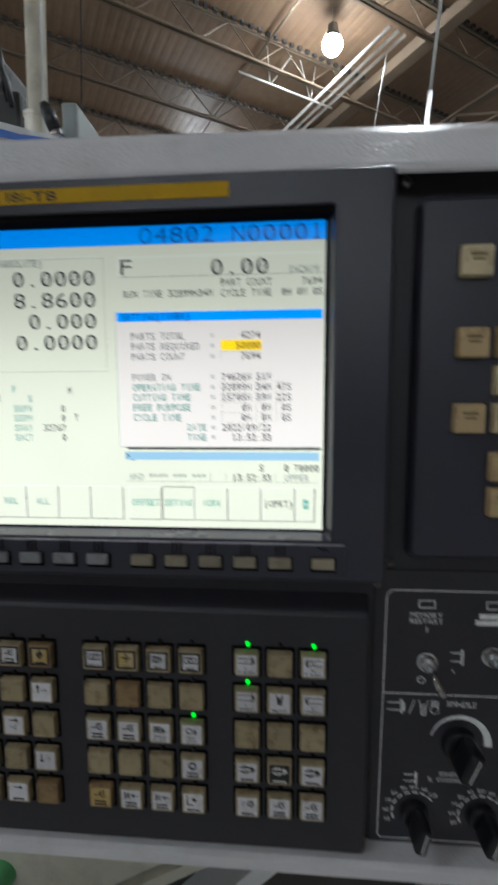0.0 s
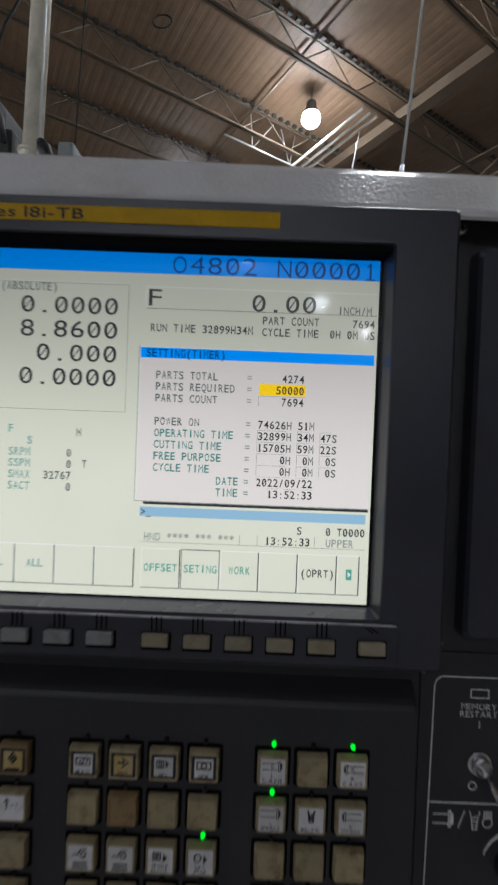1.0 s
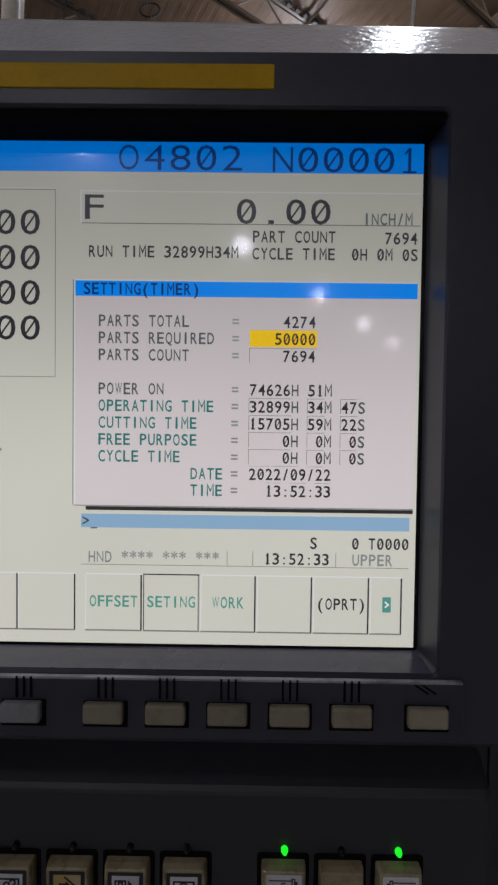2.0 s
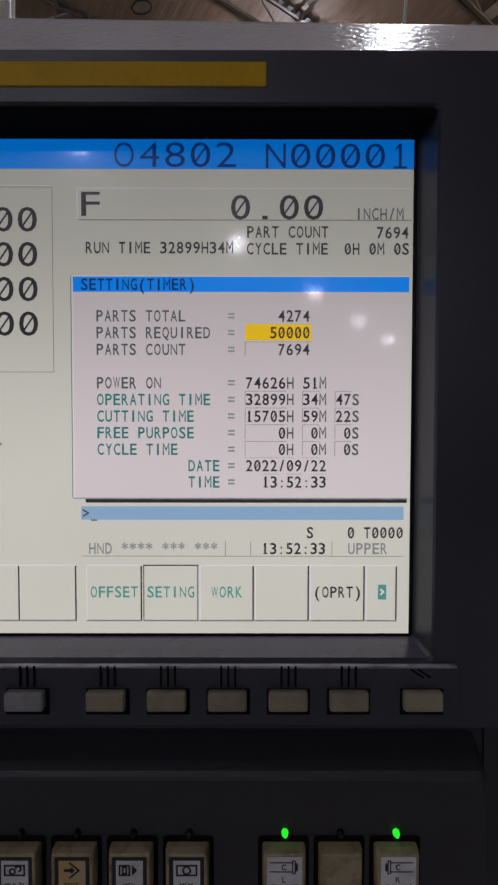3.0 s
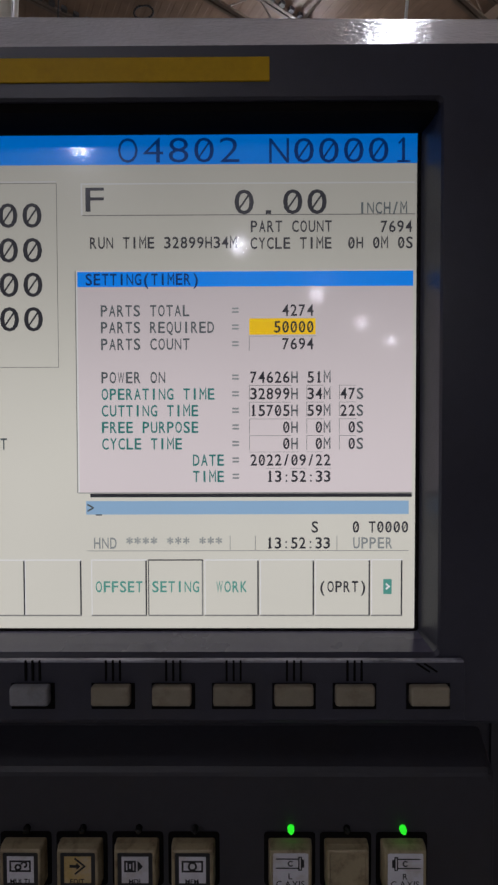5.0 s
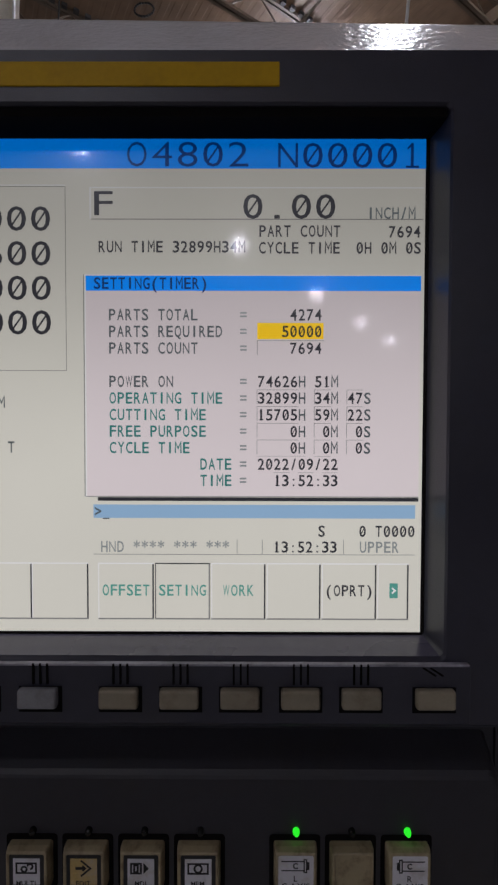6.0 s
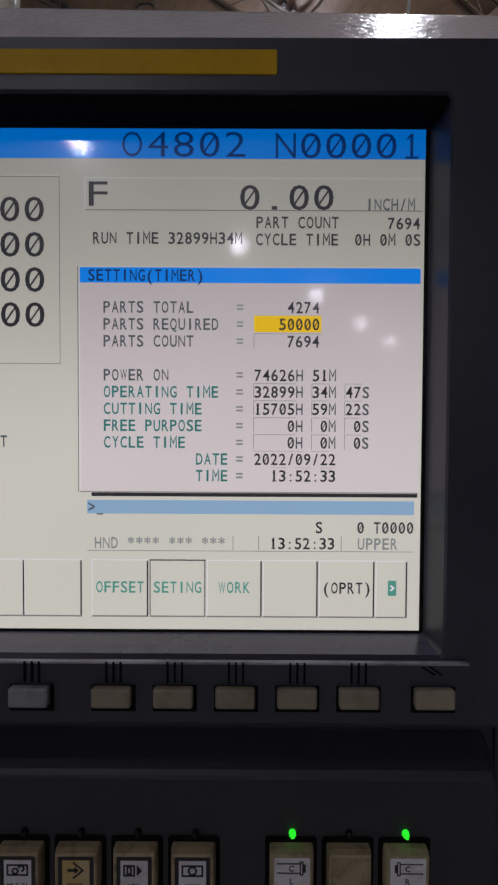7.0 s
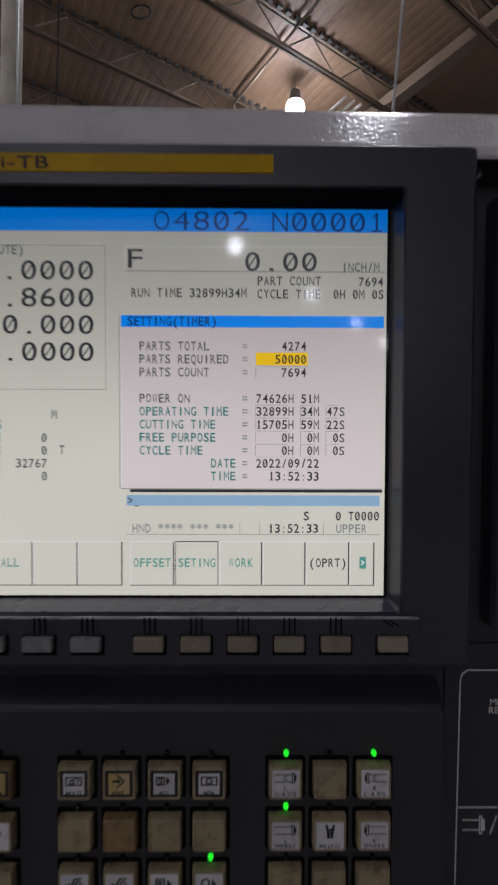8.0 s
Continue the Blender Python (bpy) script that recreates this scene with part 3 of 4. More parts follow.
# raised strip with the soft keys
soft_strip = part("soft_key_strip", box(-0.1165, 0.1165, -0.0122, -0.0104, 1.3772, 1.3955, 0.0006, 2), M_BEZEL, display)
# pale strip: patchy wear plus the ledge's caught light, both put into colour
part("worn_edge", box(-0.1158, 0.1158, -0.01236, -0.0107, 1.39495, 1.39574, 0.0002, 1), M_WORN_GLINT, soft_strip, "worn upper edge, lightened for the light its ledge catches")
KEYX = [-0.0870 + 0.01848 * i for i in range(5)] + [0.0110 + 0.01805 * i for i in range(5)]
key_mesh = None
sheet_mesh = None
for i, x in enumerate(KEYX + [0.1052, -0.1052]):
    if i in (0, 5):
        key_mesh = None
    mt = M_SOFTKEY_GREY if i < 5 else M_SOFTKEY
    # thin black sheet round the soft key
    sheet = part("key_well", box(-0.0065, 0.0065, -0.0003, 0.0, -0.0040, 0.0038) if sheet_mesh is None else sheet_mesh, M_MASK, display, at=(x, -0.0121, 1.3850))
    sheet_mesh = sheet.data
    k = part("soft_key", box(-0.0058, 0.0058, -0.0025, 0.0002, -0.0029, 0.0029, 0.0008, 3) if key_mesh is None else key_mesh, mt, display, at=(x - 0.0002, -0.0124, 1.3860), smooth=False)
    key_mesh = k.data
    if i < 10:
        for d in (-0.0021, 0, 0.0021):
            part("groove", box(x + d - 0.0003, x + d + 0.0003, -0.0126, -0.0119, 1.3896, 1.3957), M_MASK, soft_strip)
    else:
        for d in (0, 0.0022):
            part("groove", stroke(bmesh.new(), [(x - 0.0035 + d, 1.3948), (x + 0.0005 + d, 1.3922)], -0.0123, 0.0006), M_MASK, soft_strip)

# ---------------------------------------------------------------- key panel below the screen
keys = thing("operation_key_panel", (0.0, 0.011, 1.214), "dark grey panel of square beige and white legend keys", "key panel")
loops = [rounded(-0.3, 0.1335, 1.2070, 1.3600, 0.0109, 0.003), rounded(-0.2985, 0.1322, 1.2075, 1.3535, 0.0004, 0.003), rounded(-0.298, 0.1315, 1.2079, 1.3522, -0.0006, 0.003), rounded(-0.297, 0.1305, 1.2085, 1.3512, -0.001, 0.003)]
part("key_plate", rings(loops, close_last=True), M_KEYBASE, keys)
KY = -0.001


def cap_mesh():
    """A tapered key with a dished, framed face."""
    a = 0.0070
    ls = [rounded(-a, a, -a, a, 0, 0.0008, 3), rounded(-a, a, -a, a, -0.0020, 0.0008, 3), rounded(-0.0066, 0.0066, -0.0067, 0.0065, -0.0036, 0.0009, 3),
          rounded(-0.0062, 0.0062, -0.0063, 0.0061, -0.0039, 0.0009, 3), rounded(-0.0057, 0.0057, -0.0058, 0.0056, -0.0038, 0.0006, 3), rounded(-0.0055, 0.0055, -0.0056, 0.0054, -0.0034, 0.0006, 3)]
    return rings(ls, close_last=True)


CAPS = {}
LABELS = {}
SURROUND = []
DOT = []
FACE_Y = -0.0037


def chuck(bm, flip, c):
    """A spindle nose symbol."""
    s = -1 if flip else 1
    y = FACE_Y - 0.0002
    for z in (0.0006, 0.0036):
        stroke(bm, [(-0.0047 * s, z), (0.0027 * s, z)], y, 0.0004)
    x0, x1 = sorted((0.0024 * s, 0.0036 * s))
    outline(bm, x0, x1, -0.0002, 0.0044, y, 0.0004)
    x0, x1 = sorted((0.0036 * s, 0.0043 * s))
    outline(bm, x0, x1, 0.0008, 0.0034, y, 0.0004)
    if c:
        arc(bm, 0, 0.0021, 0.0008, 45, 315, y, 0.0004, 8)


def legend(kind):
    """The print on a key's face, round the key's own origin."""
    bm = bmesh.new()
    y = FACE_Y - 0.0002
    w = 0.00070

    def words(*lines, h=0.0018):
        for i, s in enumerate(lines):
            letters(bm, s, 0, -0.0045 + (len(lines) - 1 - i) * h * 1.3, h, y, thin=0.012, align="mid")

    def bars(n=2):
        for i in range(n):
            rect(bm, -0.0036 + 0.0004 * i, 0.0036 - 0.0003 * i, -0.0052 + 0.0019 * i, -0.0041 + 0.0019 * i, y)

    def arrow(x, z0, z1):
        stroke(bm, [(x, z0), (x, z1)], y, w)
        d = 1 if z1 < z0 else -1
        stroke(bm, [(x - 0.001, z1 + d * 0.0014), (x, z1), (x + 0.001, z1 + d * 0.0014)], y, w)

    def right_arrow(x0, x1, z):
        stroke(bm, [(x0, z), (x1, z)], y, w)
        stroke(bm, [(x1 - 0.0013, z + 0.001), (x1, z), (x1 - 0.0013, z - 0.001)], y, w)

    def wedge(x):
        bm.faces.new([bm.verts.new(p) for p in ((x, y, -0.0008), (x + 0.002, y, 0.0012), (x, y, 0.0034))])

    if kind == "multi":
        outline(bm, -0.004, 0.004, -0.001, 0.0034, y, w)
        arc(bm, -0.0008, 0.0008, 0.001, 0, 360, y, w, 10)
        arc(bm, 0.0014, 0.0018, 0.001, -90, 180, y, w, 8)
        words("MULTI")
    elif kind == "edit":
        stroke(bm, [(-0.001, 0.0042), (0.0026, 0.0012), (-0.001, -0.0018)], y, w)
        stroke(bm, [(-0.003, 0.0012), (0.0006, 0.0012)], y, w * 1.6)
        stroke(bm, [(-0.0004, 0.0022), (0.0006, 0.0012), (-0.0004, 0.0002)], y, w)
        words("EDIT")
    elif kind == "mdi":
        outline(bm, -0.004, 0.0004, -0.001, 0.0034, y, w)
        outline(bm, -0.0028, -0.0008, -0.0004, 0.0028, y, w)
        wedge(0.001)
        words("MDI")
    elif kind == "mem":
        outline(bm, -0.004, 0.004, -0.001, 0.0034, y, w)
        arc(bm, 0, 0.0012, 0.0014, 0, 360, y, w, 12)
        words("MEM")
    elif kind == "caxis_l":
        chuck(bm, False, True)
        words("L", "C AXIS", h=0.0019)
    elif kind == "caxis_r":
        chuck(bm, True, True)
        words("R", "C AXIS", h=0.0019)
    elif kind == "spin_l":
        chuck(bm, False, False)
        words("L", "SPINDLE", h=0.0016)
    elif kind == "spin_r":
        chuck(bm, True, False)
        words("R", "SPINDLE", h=0.0016)
    elif kind == "milling":
        stroke(bm, [(-0.0016, 0.0044), (-0.001, 0.002), (-0.0008, -0.0008), (0.0008, -0.0008), (0.001, 0.002), (0.0016, 0.0044)], y, w * 1.3)
        for z in (0.0, 0.001, 0.002):
            stroke(bm, [(-0.0008, z), (0.0009, z + 0.0008)], y, w)
        words("MILLING", h=0.0016)
    elif kind == "single":
        outline(bm, -0.0036, 0.0004, 0.0, 0.0038, y, w)
        rect(bm, -0.0026, -0.0006, 0.0012, 0.0028, y)
        wedge(0.0012)
        words("SINGLE", "BLOCK", h=0.0016)
    elif kind == "opt":
        arc(bm, -0.0014, 0.0018, 0.0016, 0, 360, y, w, 12)
        wedge(0.0012)
        words("OPT", "STOP", h=0.0016)
    elif kind == "round":
        arc(bm, 0, 0.0016, 0.0019, 0, 360, y, w * 1.3, 14)
        rect(bm, -0.0008, 0.0008, -0.0006, 0.0008, y)
        bars(2)
    elif kind == "dot":
        stroke(bm, [(-0.0034, 0.0042), (-0.0034, -0.0014), (0.0, -0.0014)], y, w)
        arc(bm, 0.0006, 0.0018, 0.0006, 0, 360, y, 0.0012, 10)
        bars(1)
    elif kind in ("up_x", "down_x", "up_y", "down_y"):
        arrow(-0.0022, *((-0.0008, 0.0038) if kind[0] == "u" else (0.0038, -0.0012)))
        letters(bm, {"up_x": "X", "down_x": "X", "up_y": "+Y", "down_y": "-Y"}[kind], 0.0016, 0.001, 0.0022, y, align="mid")
    elif kind == "plus_z":
        right_arrow(-0.0024, 0.0024, 0.003)
        letters(bm, "+Z", 0, -0.0012, 0.0024, y, align="mid")
    elif kind == "right":
        right_arrow(-0.0024, 0.0024, 0.0028)
        bars(1)
    elif kind == "wave":
        stroke(bm, [(-0.004 + 0.001 * i, 0.0012 if i % 2 else 0.0034) for i in range(9)], y, w)
        bars(1)
    elif kind == "diamond":
        stroke(bm, [(0, 0.004), (0.002, 0.0012), (0, -0.0014), (-0.002, 0.0012), (0, 0.004)], y, w * 1.5)
        rect(bm, -0.001, 0.001, 0.0004, 0.0022, y)
        bars(1)
    elif kind in ("jaw_a", "jaw_b"):
        s = 1
        for z in (0.0004, 0.0026):
            stroke(bm, [(-0.0044, z), (0.002, z)], y, w)
        outline(bm, 0.002, 0.003, -0.0002, 0.0034, y, w)
        outline(bm, 0.003, 0.0042, 0.0006, 0.0026, y, w)
        arc(bm, -0.0012, 0.0015, 0.0022, 20, 160, y, w, 8)
        arc(bm, -0.0012, 0.0015, 0.0022, 200, 340, y, w, 8)
        bars(1)
    elif kind == "wheel":
        letters(bm, "D", -0.002, 0.0016, 0.0026, y, align="mid")
        arc(bm, 0.0018, 0.0016, 0.0017, 0, 360, y, w, 12)
        stroke(bm, [(0.0018, -0.0001), (0.0018, 0.0033)], y, w)
        bars(1)
    elif kind == "tools":
        stroke(bm, [(-0.0034, 0.004), (-0.0034, 0.0002), (-0.0014, 0.0036), (-0.0014, 0.0002)], y, w * 1.4)
        stroke(bm, [(0.004, 0.002), (0.0006, 0.002)], y, w)
        stroke(bm, [(0.0018, 0.0032), (0.0006, 0.002), (0.0018, 0.0008)], y, w)
        bars(2)
    else:
        stroke(bm, [(-0.0036, 0.0012), (-0.001, 0.0012), (0.0002, 0.0036), (0.003, 0.0036)], y, w)
        arc(bm, 0.0014, 0.0012, 0.0012, 0, 360, y, w, 9)
        bars(2)
    return bm


def cap(x, z, kind, stain=False):
    # flat black sheet on the plate, wider than the key
    if not SURROUND:
        SURROUND.append(part("key_well", rings([rounded(-0.0084, 0.0084, -0.0090, 0.0090, -0.0002, 0.0012, 3)], close_last=True), M_MASK, keys, at=(x, KY, z)).data)
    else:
        part("key_well", SURROUND[0], None, keys, at=(x, KY, z))
    mat = M_KEY_BROWN if stain else M_KEY
    if mat not in CAPS:
        k = part("key", cap_mesh(), mat, keys, at=(x, KY - 0.0003, z))
        CAPS[mat] = k.data
    else:
        k = part("key", CAPS[mat], None, keys, at=(x, KY - 0.0003, z))
    if kind:
        framed = kind in ("multi", "edit", "mdi", "mem", "wave", "plain_framed", "diamond")
        dark = kind == "dark"
        if framed:
            r = 0.0048
            part("black_frame", box(-0.0057, 0.0057, FACE_Y + 0.0002, FACE_Y + 0.00012, -0.0055, 0.0053), M_KEY_BLACK, k, at=ORIGIN[k])
            lab = box(-0.0043, 0.0043, FACE_Y, FACE_Y + 0.0002, -0.0044, 0.0042)
        else:
            lab = box(-0.0058, 0.0058, FACE_Y, FACE_Y + 0.0002, -0.0059, 0.0057)
        yellow = kind in ("edit", "diamond", "aged")
        part("legend_film", lab, M_KEY_BLACK if dark else M_LABEL_YELLOW if yellow else M_LABEL, k, at=ORIGIN[k])
        g = legend("jaw_a" if dark else kind)
        if framed:
            bmesh.ops.scale(g, vec=(0.86, 1, 0.86), verts=g.verts)
        bmesh.ops.translate(g, vec=(0, 0.00012, 0.0001), verts=g.verts)
        part("legend_print", g, M_PRINT_WHITE if dark else M_PRINT_BLACK, k, at=ORIGIN[k])
    return k


def lens(x, z, lit):
    bm = rings([[(0.00115 * k * math.cos(a), -d, 0.0013 * k * math.sin(a)) for a in [2 * math.pi * i / 14 for i in range(14)]] for k, d in ((1, 0), (0.95, 0.0008), (0.6, 0.0016))], close_last=True)
    part("indicator_lens", bm, M_LED if lit else M_LED_OFF, keys, "lit green indicator" if lit else "unlit indicator", at=(x, KY, z), smooth=True)


ROWS_Z = [1.3240, 1.3022, 1.2806, 1.2592, 1.2378]
GROUPS = [
    ([-0.0905, -0.0722, -0.0540], [["wave", "plain_framed", "diamond"], ["up_x", "", "up_y"], ["", "plus_z", ""], ["down_x", "", "down_y"], ["", "right", ""]]),
    ([-0.0218, -0.0034, 0.0150, 0.0334], [["multi", "edit", "mdi", "mem"], ["", "", "", ""], ["plain", "plain", "single", "opt"], ["", "", "", "round"], ["aged", "tools", "tools", "dot"]]),
    ([0.0648, 0.0831, 0.1014], [["caxis_l", "", "caxis_r"], ["spin_l", "milling", "spin_r"], ["", "", ""], ["jaw_a", "dark", "jaw_b"], ["wheel", "plain", "plain"]]),
]
LIT = {(2, 0, 0), (2, 0, 2), (2, 1, 0), (1, 2, 3)}
STAINED = {(1, 1, 1), (0, 0, 2), (1, 4, 0), (0, 4, 2)}
for gi, (cols, table) in enumerate(GROUPS):
    for r, row in enumerate(table):
        for c, kind in enumerate(row):
            cap(cols[c], ROWS_Z[r], kind, (gi, r, c) in STAINED)
            lens(cols[c] + 0.0004, ROWS_Z[r] + (0.0100 if r == 0 else 0.0092), (gi, r, c) in LIT)

# ---------------------------------------------------------------- side key module
side = thing("side_key_module", (0.26, 0.011, 1.386), "dark charcoal side panel with cream square keys", "key panel")
loops = [rounded(0.1520, 0.370, 1.3830, 1.5690, 0.0109, 0.004), rounded(0.1525, 0.3695, 1.3840, 1.5685, 0.004, 0.004), rounded(0.1540, 0.368, 1.3860, 1.5665, 0.0022, 0.004)]
part("module_plate", rings(loops, close_last=True), M_BEZEL, side)
SIDE = {}
for x, z, brown in ((0.1790, 1.5368, 0), (0.1790, 1.4975, 1), (0.1788, 1.4595, 1), (0.1978, 1.4975, 1), (0.1978, 1.4785, 0), (0.1978, 1.4595, 0), (0.1978, 1.4345, 1), (0.1978, 1.4160, 1)):
    mt = M_SIDEKEY_BROWN if brown else M_SIDEKEY
    if brown not in SIDE:
        a = 0.0076
        bm = rings([rounded(-a, a, -a, a, 0, 0.0007, 3), rounded(-a, a, -a, a, -0.0015, 0.0007, 3), rounded(-0.0073, 0.0072, -0.0074, 0.0070, -0.0048, 0.001, 3), rounded(-0.0067, 0.0066, -0.0068, 0.0064, -0.0052, 0.001, 3)], close_last=True)
        k = part("key", bm, mt, side, at=(x, 0.0022, z))
        SIDE[brown] = k.data
    else:
        k = part("key", SIDE[brown], None, side, at=(x, 0.0022, z))
    g = bmesh.new()
    rect(g, -0.004, 0.0035, 0.0018, 0.0034, -0.0054)
    rect(g, -0.003, 0.0028, -0.0004, 0.0008, -0.0054)
    part("worn_print", g, M_GREASE, k, at=ORIGIN[k])

# ---------------------------------------------------------------- switch panel
switches = thing("switch_panel", (0.25, 0.011, 1.214), "black switch panel with white line work, toggles and rotary knobs", "switch panel")
part("switch_plate", box(0.1365, 0.372, 0.0098, 0.0108, 1.2056, 1.3745), M_PLATE, switches)
PY = 0.0097
line = bmesh.new()
pts = [(0.37, 1.3628), (0.1465, 1.3628), (0.1442, 1.3612), (0.1432, 1.3585), (0.1415, 1.2100), (0.1432, 1.2082), (0.37, 1.2082)]
stroke(line, pts, PY, 0.0006)
stroke(line, [(0.1428, 1.3008), (0.37, 1.3014)], PY, 0.0007)
part("white_border", line, M_PRINT_WHITE, switches, "thin white border line")
t1 = bmesh.new()
outline(t1, 0.1608, 0.1700, 1.3525, 1.3572, PY, 0.0006)
part("memory_symbol", t1, M_PRINT_WHITE, switches)
t1 = bmesh.new()
letters(t1, "MEMORY", 0.1655, 1.3485, 0.0030, PY, thin=0.0, align="mid")
letters(t1, "RESTART", 0.1655, 1.3448, 0.0030, PY, thin=0.0, align="mid")
part("memory_words", t1, M_PRINT_WHITE, switches)
t1 = bmesh.new()
stroke(t1, [(0.1658, 1.3415), (0.1658, 1.3380)], PY, 0.0005)
arc(t1, 0.1637, 1.3095, 0.0019, 0, 360, PY, 0.0006, 14)
part("toggle_marks", t1, M_PRINT_WHITE, switches, "white printed switch marks")
t1 = bmesh.new()
outline(t1, 0.1975, 0.2070, 1.3525, 1.3572, PY, 0.0006)
rect(t1, 0.1940, 0.2090, 1.3470, 1.3500, PY)
rect(t1, 0.1920, 0.2110, 1.3433, 1.3463, PY)
part("mode_legend", t1, M_PRINT_WHITE, switches, "white printed switch legend")
t1 = bmesh.new()
for zz in (1.3215, 1.3265):
    stroke(t1, [(0.1795, zz), (0.1850, zz)], PY, 0.0006)
outline(t1, 0.1850, 0.1865, 1.3195, 1.3285, PY, 0.0006)
letters(t1, "L", 0.1815, 1.3160, 0.0026, PY, thin=0.0, align="mid")
part("spindle_symbol", t1, M_PRINT_WHITE, switches)
t1 = bmesh.new()
# symbols above the override dial
for zz in (1.2905, 1.2950):
    stroke(t1, [(0.1450, zz), (0.1525, zz)], PY, 0.0006)
outline(t1, 0.1525, 0.1540, 1.2885, 1.2970, PY, 0.0006)
outline(t1, 0.1540, 0.1552, 1.2900, 1.2955, PY, 0.0006)
stroke(t1, [(0.1575, 1.2885), (0.1605, 1.2970)], PY, 0.0006)
stroke(t1, [(0.1630, 1.2970), (0.1640, 1.2930), (0.1645, 1.2880), (0.1665, 1.2880), (0.1670, 1.2930), (0.1680, 1.2970)], PY, 0.0005)
for zz in (1.2895, 1.2915, 1.2935):
    stroke(t1, [(0.1643, zz), (0.1667, zz + 0.001)], PY, 0.0006)
arc(t1, 0.1718, 1.2915, 0.0024, 0, 360, PY, 0.0005, 12)
for i in range(4):
    stroke(t1, [(0.1702 + i * 0.0011, 1.2932), (0.1702 + i * 0.0011, 1.2972)], PY, 0.0006)
part("tool_symbols", t1, M_PRINT_WHITE, switches)
t1 = bmesh.new()
letters(t1, "SPINDLE", 0.1785, 1.2955, 0.0032, PY)
part("dial_word", t1, M_PRINT_WHITE, switches)
t1 = bmesh.new()
letters(t1, "SPINDLE", 0.1760, 1.2515, 0.0025, PY)
letters(t1, "OVERRIDE", 0.1748, 1.2478, 0.0025, PY)
letters(t1, "%", 0.1695, 1.2478, 0.0030, PY, thin=0.0)
for zz in (1.2460, 1.2500):
    stroke(t1, [(0.1560, zz), (0.1622, zz)], PY, 0.0006)
outline(t1, 0.1622, 0.1635, 1.2442, 1.2518, PY, 0.0006)
part("override_legend", t1, M_PRINT_WHITE, switches, "white printed switch legends")


def toggle(x, z):
    nut = rings([[(x + r * math.cos(a), PY - d, z + r * math.sin(a)) for a in [2 * math.pi * i / 18 for i in range(18)]] for r, d in ((0.0058, 0), (0.0058, 0.0012), (0.0046, 0.0014), (0.0046, 0.0042), (0.0040, 0.0046), (0.0030, 0.0042))], close_last=True)
    t = part("toggle_switch", nut, M_CHROME, switches, "nickel-plated toggle switch", smooth=False)
    lever = bmesh.new()
    a, b = Vector((x, PY - 0.003, z)), Vector((x + 0.0030, PY - 0.0165, z - 0.0075))
    tube(lever, a, b, 0.0015, 0.0021, 12)
    bmesh.ops.create_uvsphere(lever, u_segments=12, v_segments=8, radius=0.0023, matrix=Matrix.Translation(b))
    part("lever", lever, M_CHROME, t, smooth=True)


toggle(0.1662, 1.3210)
toggle(0.2015, 1.3255)


def knob(x, z, r, tall, turn, name="rotary_knob"):
    """A pointer knob: skirted round base with a flat-sided grip and a white pointer line."""
    n = 28
    k = part(name, rings([[(x + q * r * math.cos(2 * math.pi * i / n), PY - d, z + q * r * math.sin(2 * math.pi * i / n)) for i in range(n)] for q, d in ((1, 0), (1, 0.003), (0.94, 0.0045), (0.8, 0.005))], close_last=True), M_KNOB, switches, "black pointer knob with white line", smooth=False)
    grip = bmesh.new()
    box(-r * 0.42, r * 0.42, -tall, -0.0045, -r * 0.95, r * 0.95, r * 0.28, 3, grip)
    m = Matrix.Translation((x, PY, z)) @ Matrix.Rotation(radians(turn), 4, "Y")
    bmesh.ops.transform(grip, matrix=m, verts=grip.verts)
    part("grip", grip, M_KNOB, k, smooth=True)
    ln = box(-0.00035, 0.00035, -tall - 0.0002, -tall + 0.0002, -r * 0.62, r * 0.75)
    bmesh.ops.transform(ln, matrix=m, verts=ln.verts)
    part("pointer_line", ln, M_PRINT_WHITE, k)


def scale_marks(bm, x, z, r, a0, a1, n, wide):
    for i in range(n):
        a = a0 + (a1 - a0) * i / (n - 1)
        arc(bm, x, z, r, a - wide, a + wide, PY, 0.0010, 3)


part("dial_sweep", arc(bmesh.new(), 0.1862, 1.2715, 0.0162, 165, -5, PY, [0.0006 + 0.0040 * i / 30 for i in range(31)], 30), M_PRINT_WHITE, switches, "white widening dial sweep")
for x in (0.1622, 0.2004):
    d = bmesh.new()
    scale_marks(d, x, 1.2262, 0.0126, 195, 45, 8, 7.5)
    for i, s in enumerate(("50", "60", "70", "80", "90", "100", "110", "120")):
        a = radians(200 - i * 22)
        letters(d, s, x + 0.0160 * math.cos(a), 1.2262 + 0.0158 * math.sin(a), 0.0025, PY, thin=0.0, align="mid")
    part("dial_scale", d, M_PRINT_WHITE, switches, "white dial scale")
knob(0.1862, 1.2715, 0.0100, 0.021, 22)
knob(0.1622, 1.2262, 0.0082, 0.020, 14)
knob(0.2004, 1.2262, 0.0082, 0.020, 18)

# ---------------------------------------------------------------- lathe behind and below
lathe = thing("lathe_enclosure", (-0.6, 0.8, 0), "pale enamelled machine tool enclosure with blue stripe and dark window", "machine tool")
bm = bmesh.new()
# hood whose top slopes down to its end
prof = [(-1.6, 2.36), (-0.62, 2.115), (-0.44, 2.062), (-0.36, 2.040), (-0.345, 2.028), (-0.345, 1.14), (-1.6, 1.14)]
a = [bm.verts.new((x, 0.78, z)) for x, z in prof]
b = [bm.verts.new((x, 1.5, z)) for x, z in prof]
for i in range(len(a)):
    j = (i + 1) % len(a)
    bm.faces.new((a[i], a[j], b[j], b[i]))
bm.faces.new(a[::-1])
bm.faces.new(b)
bmesh.ops.recalc_face_normals(bm, faces=bm.faces)
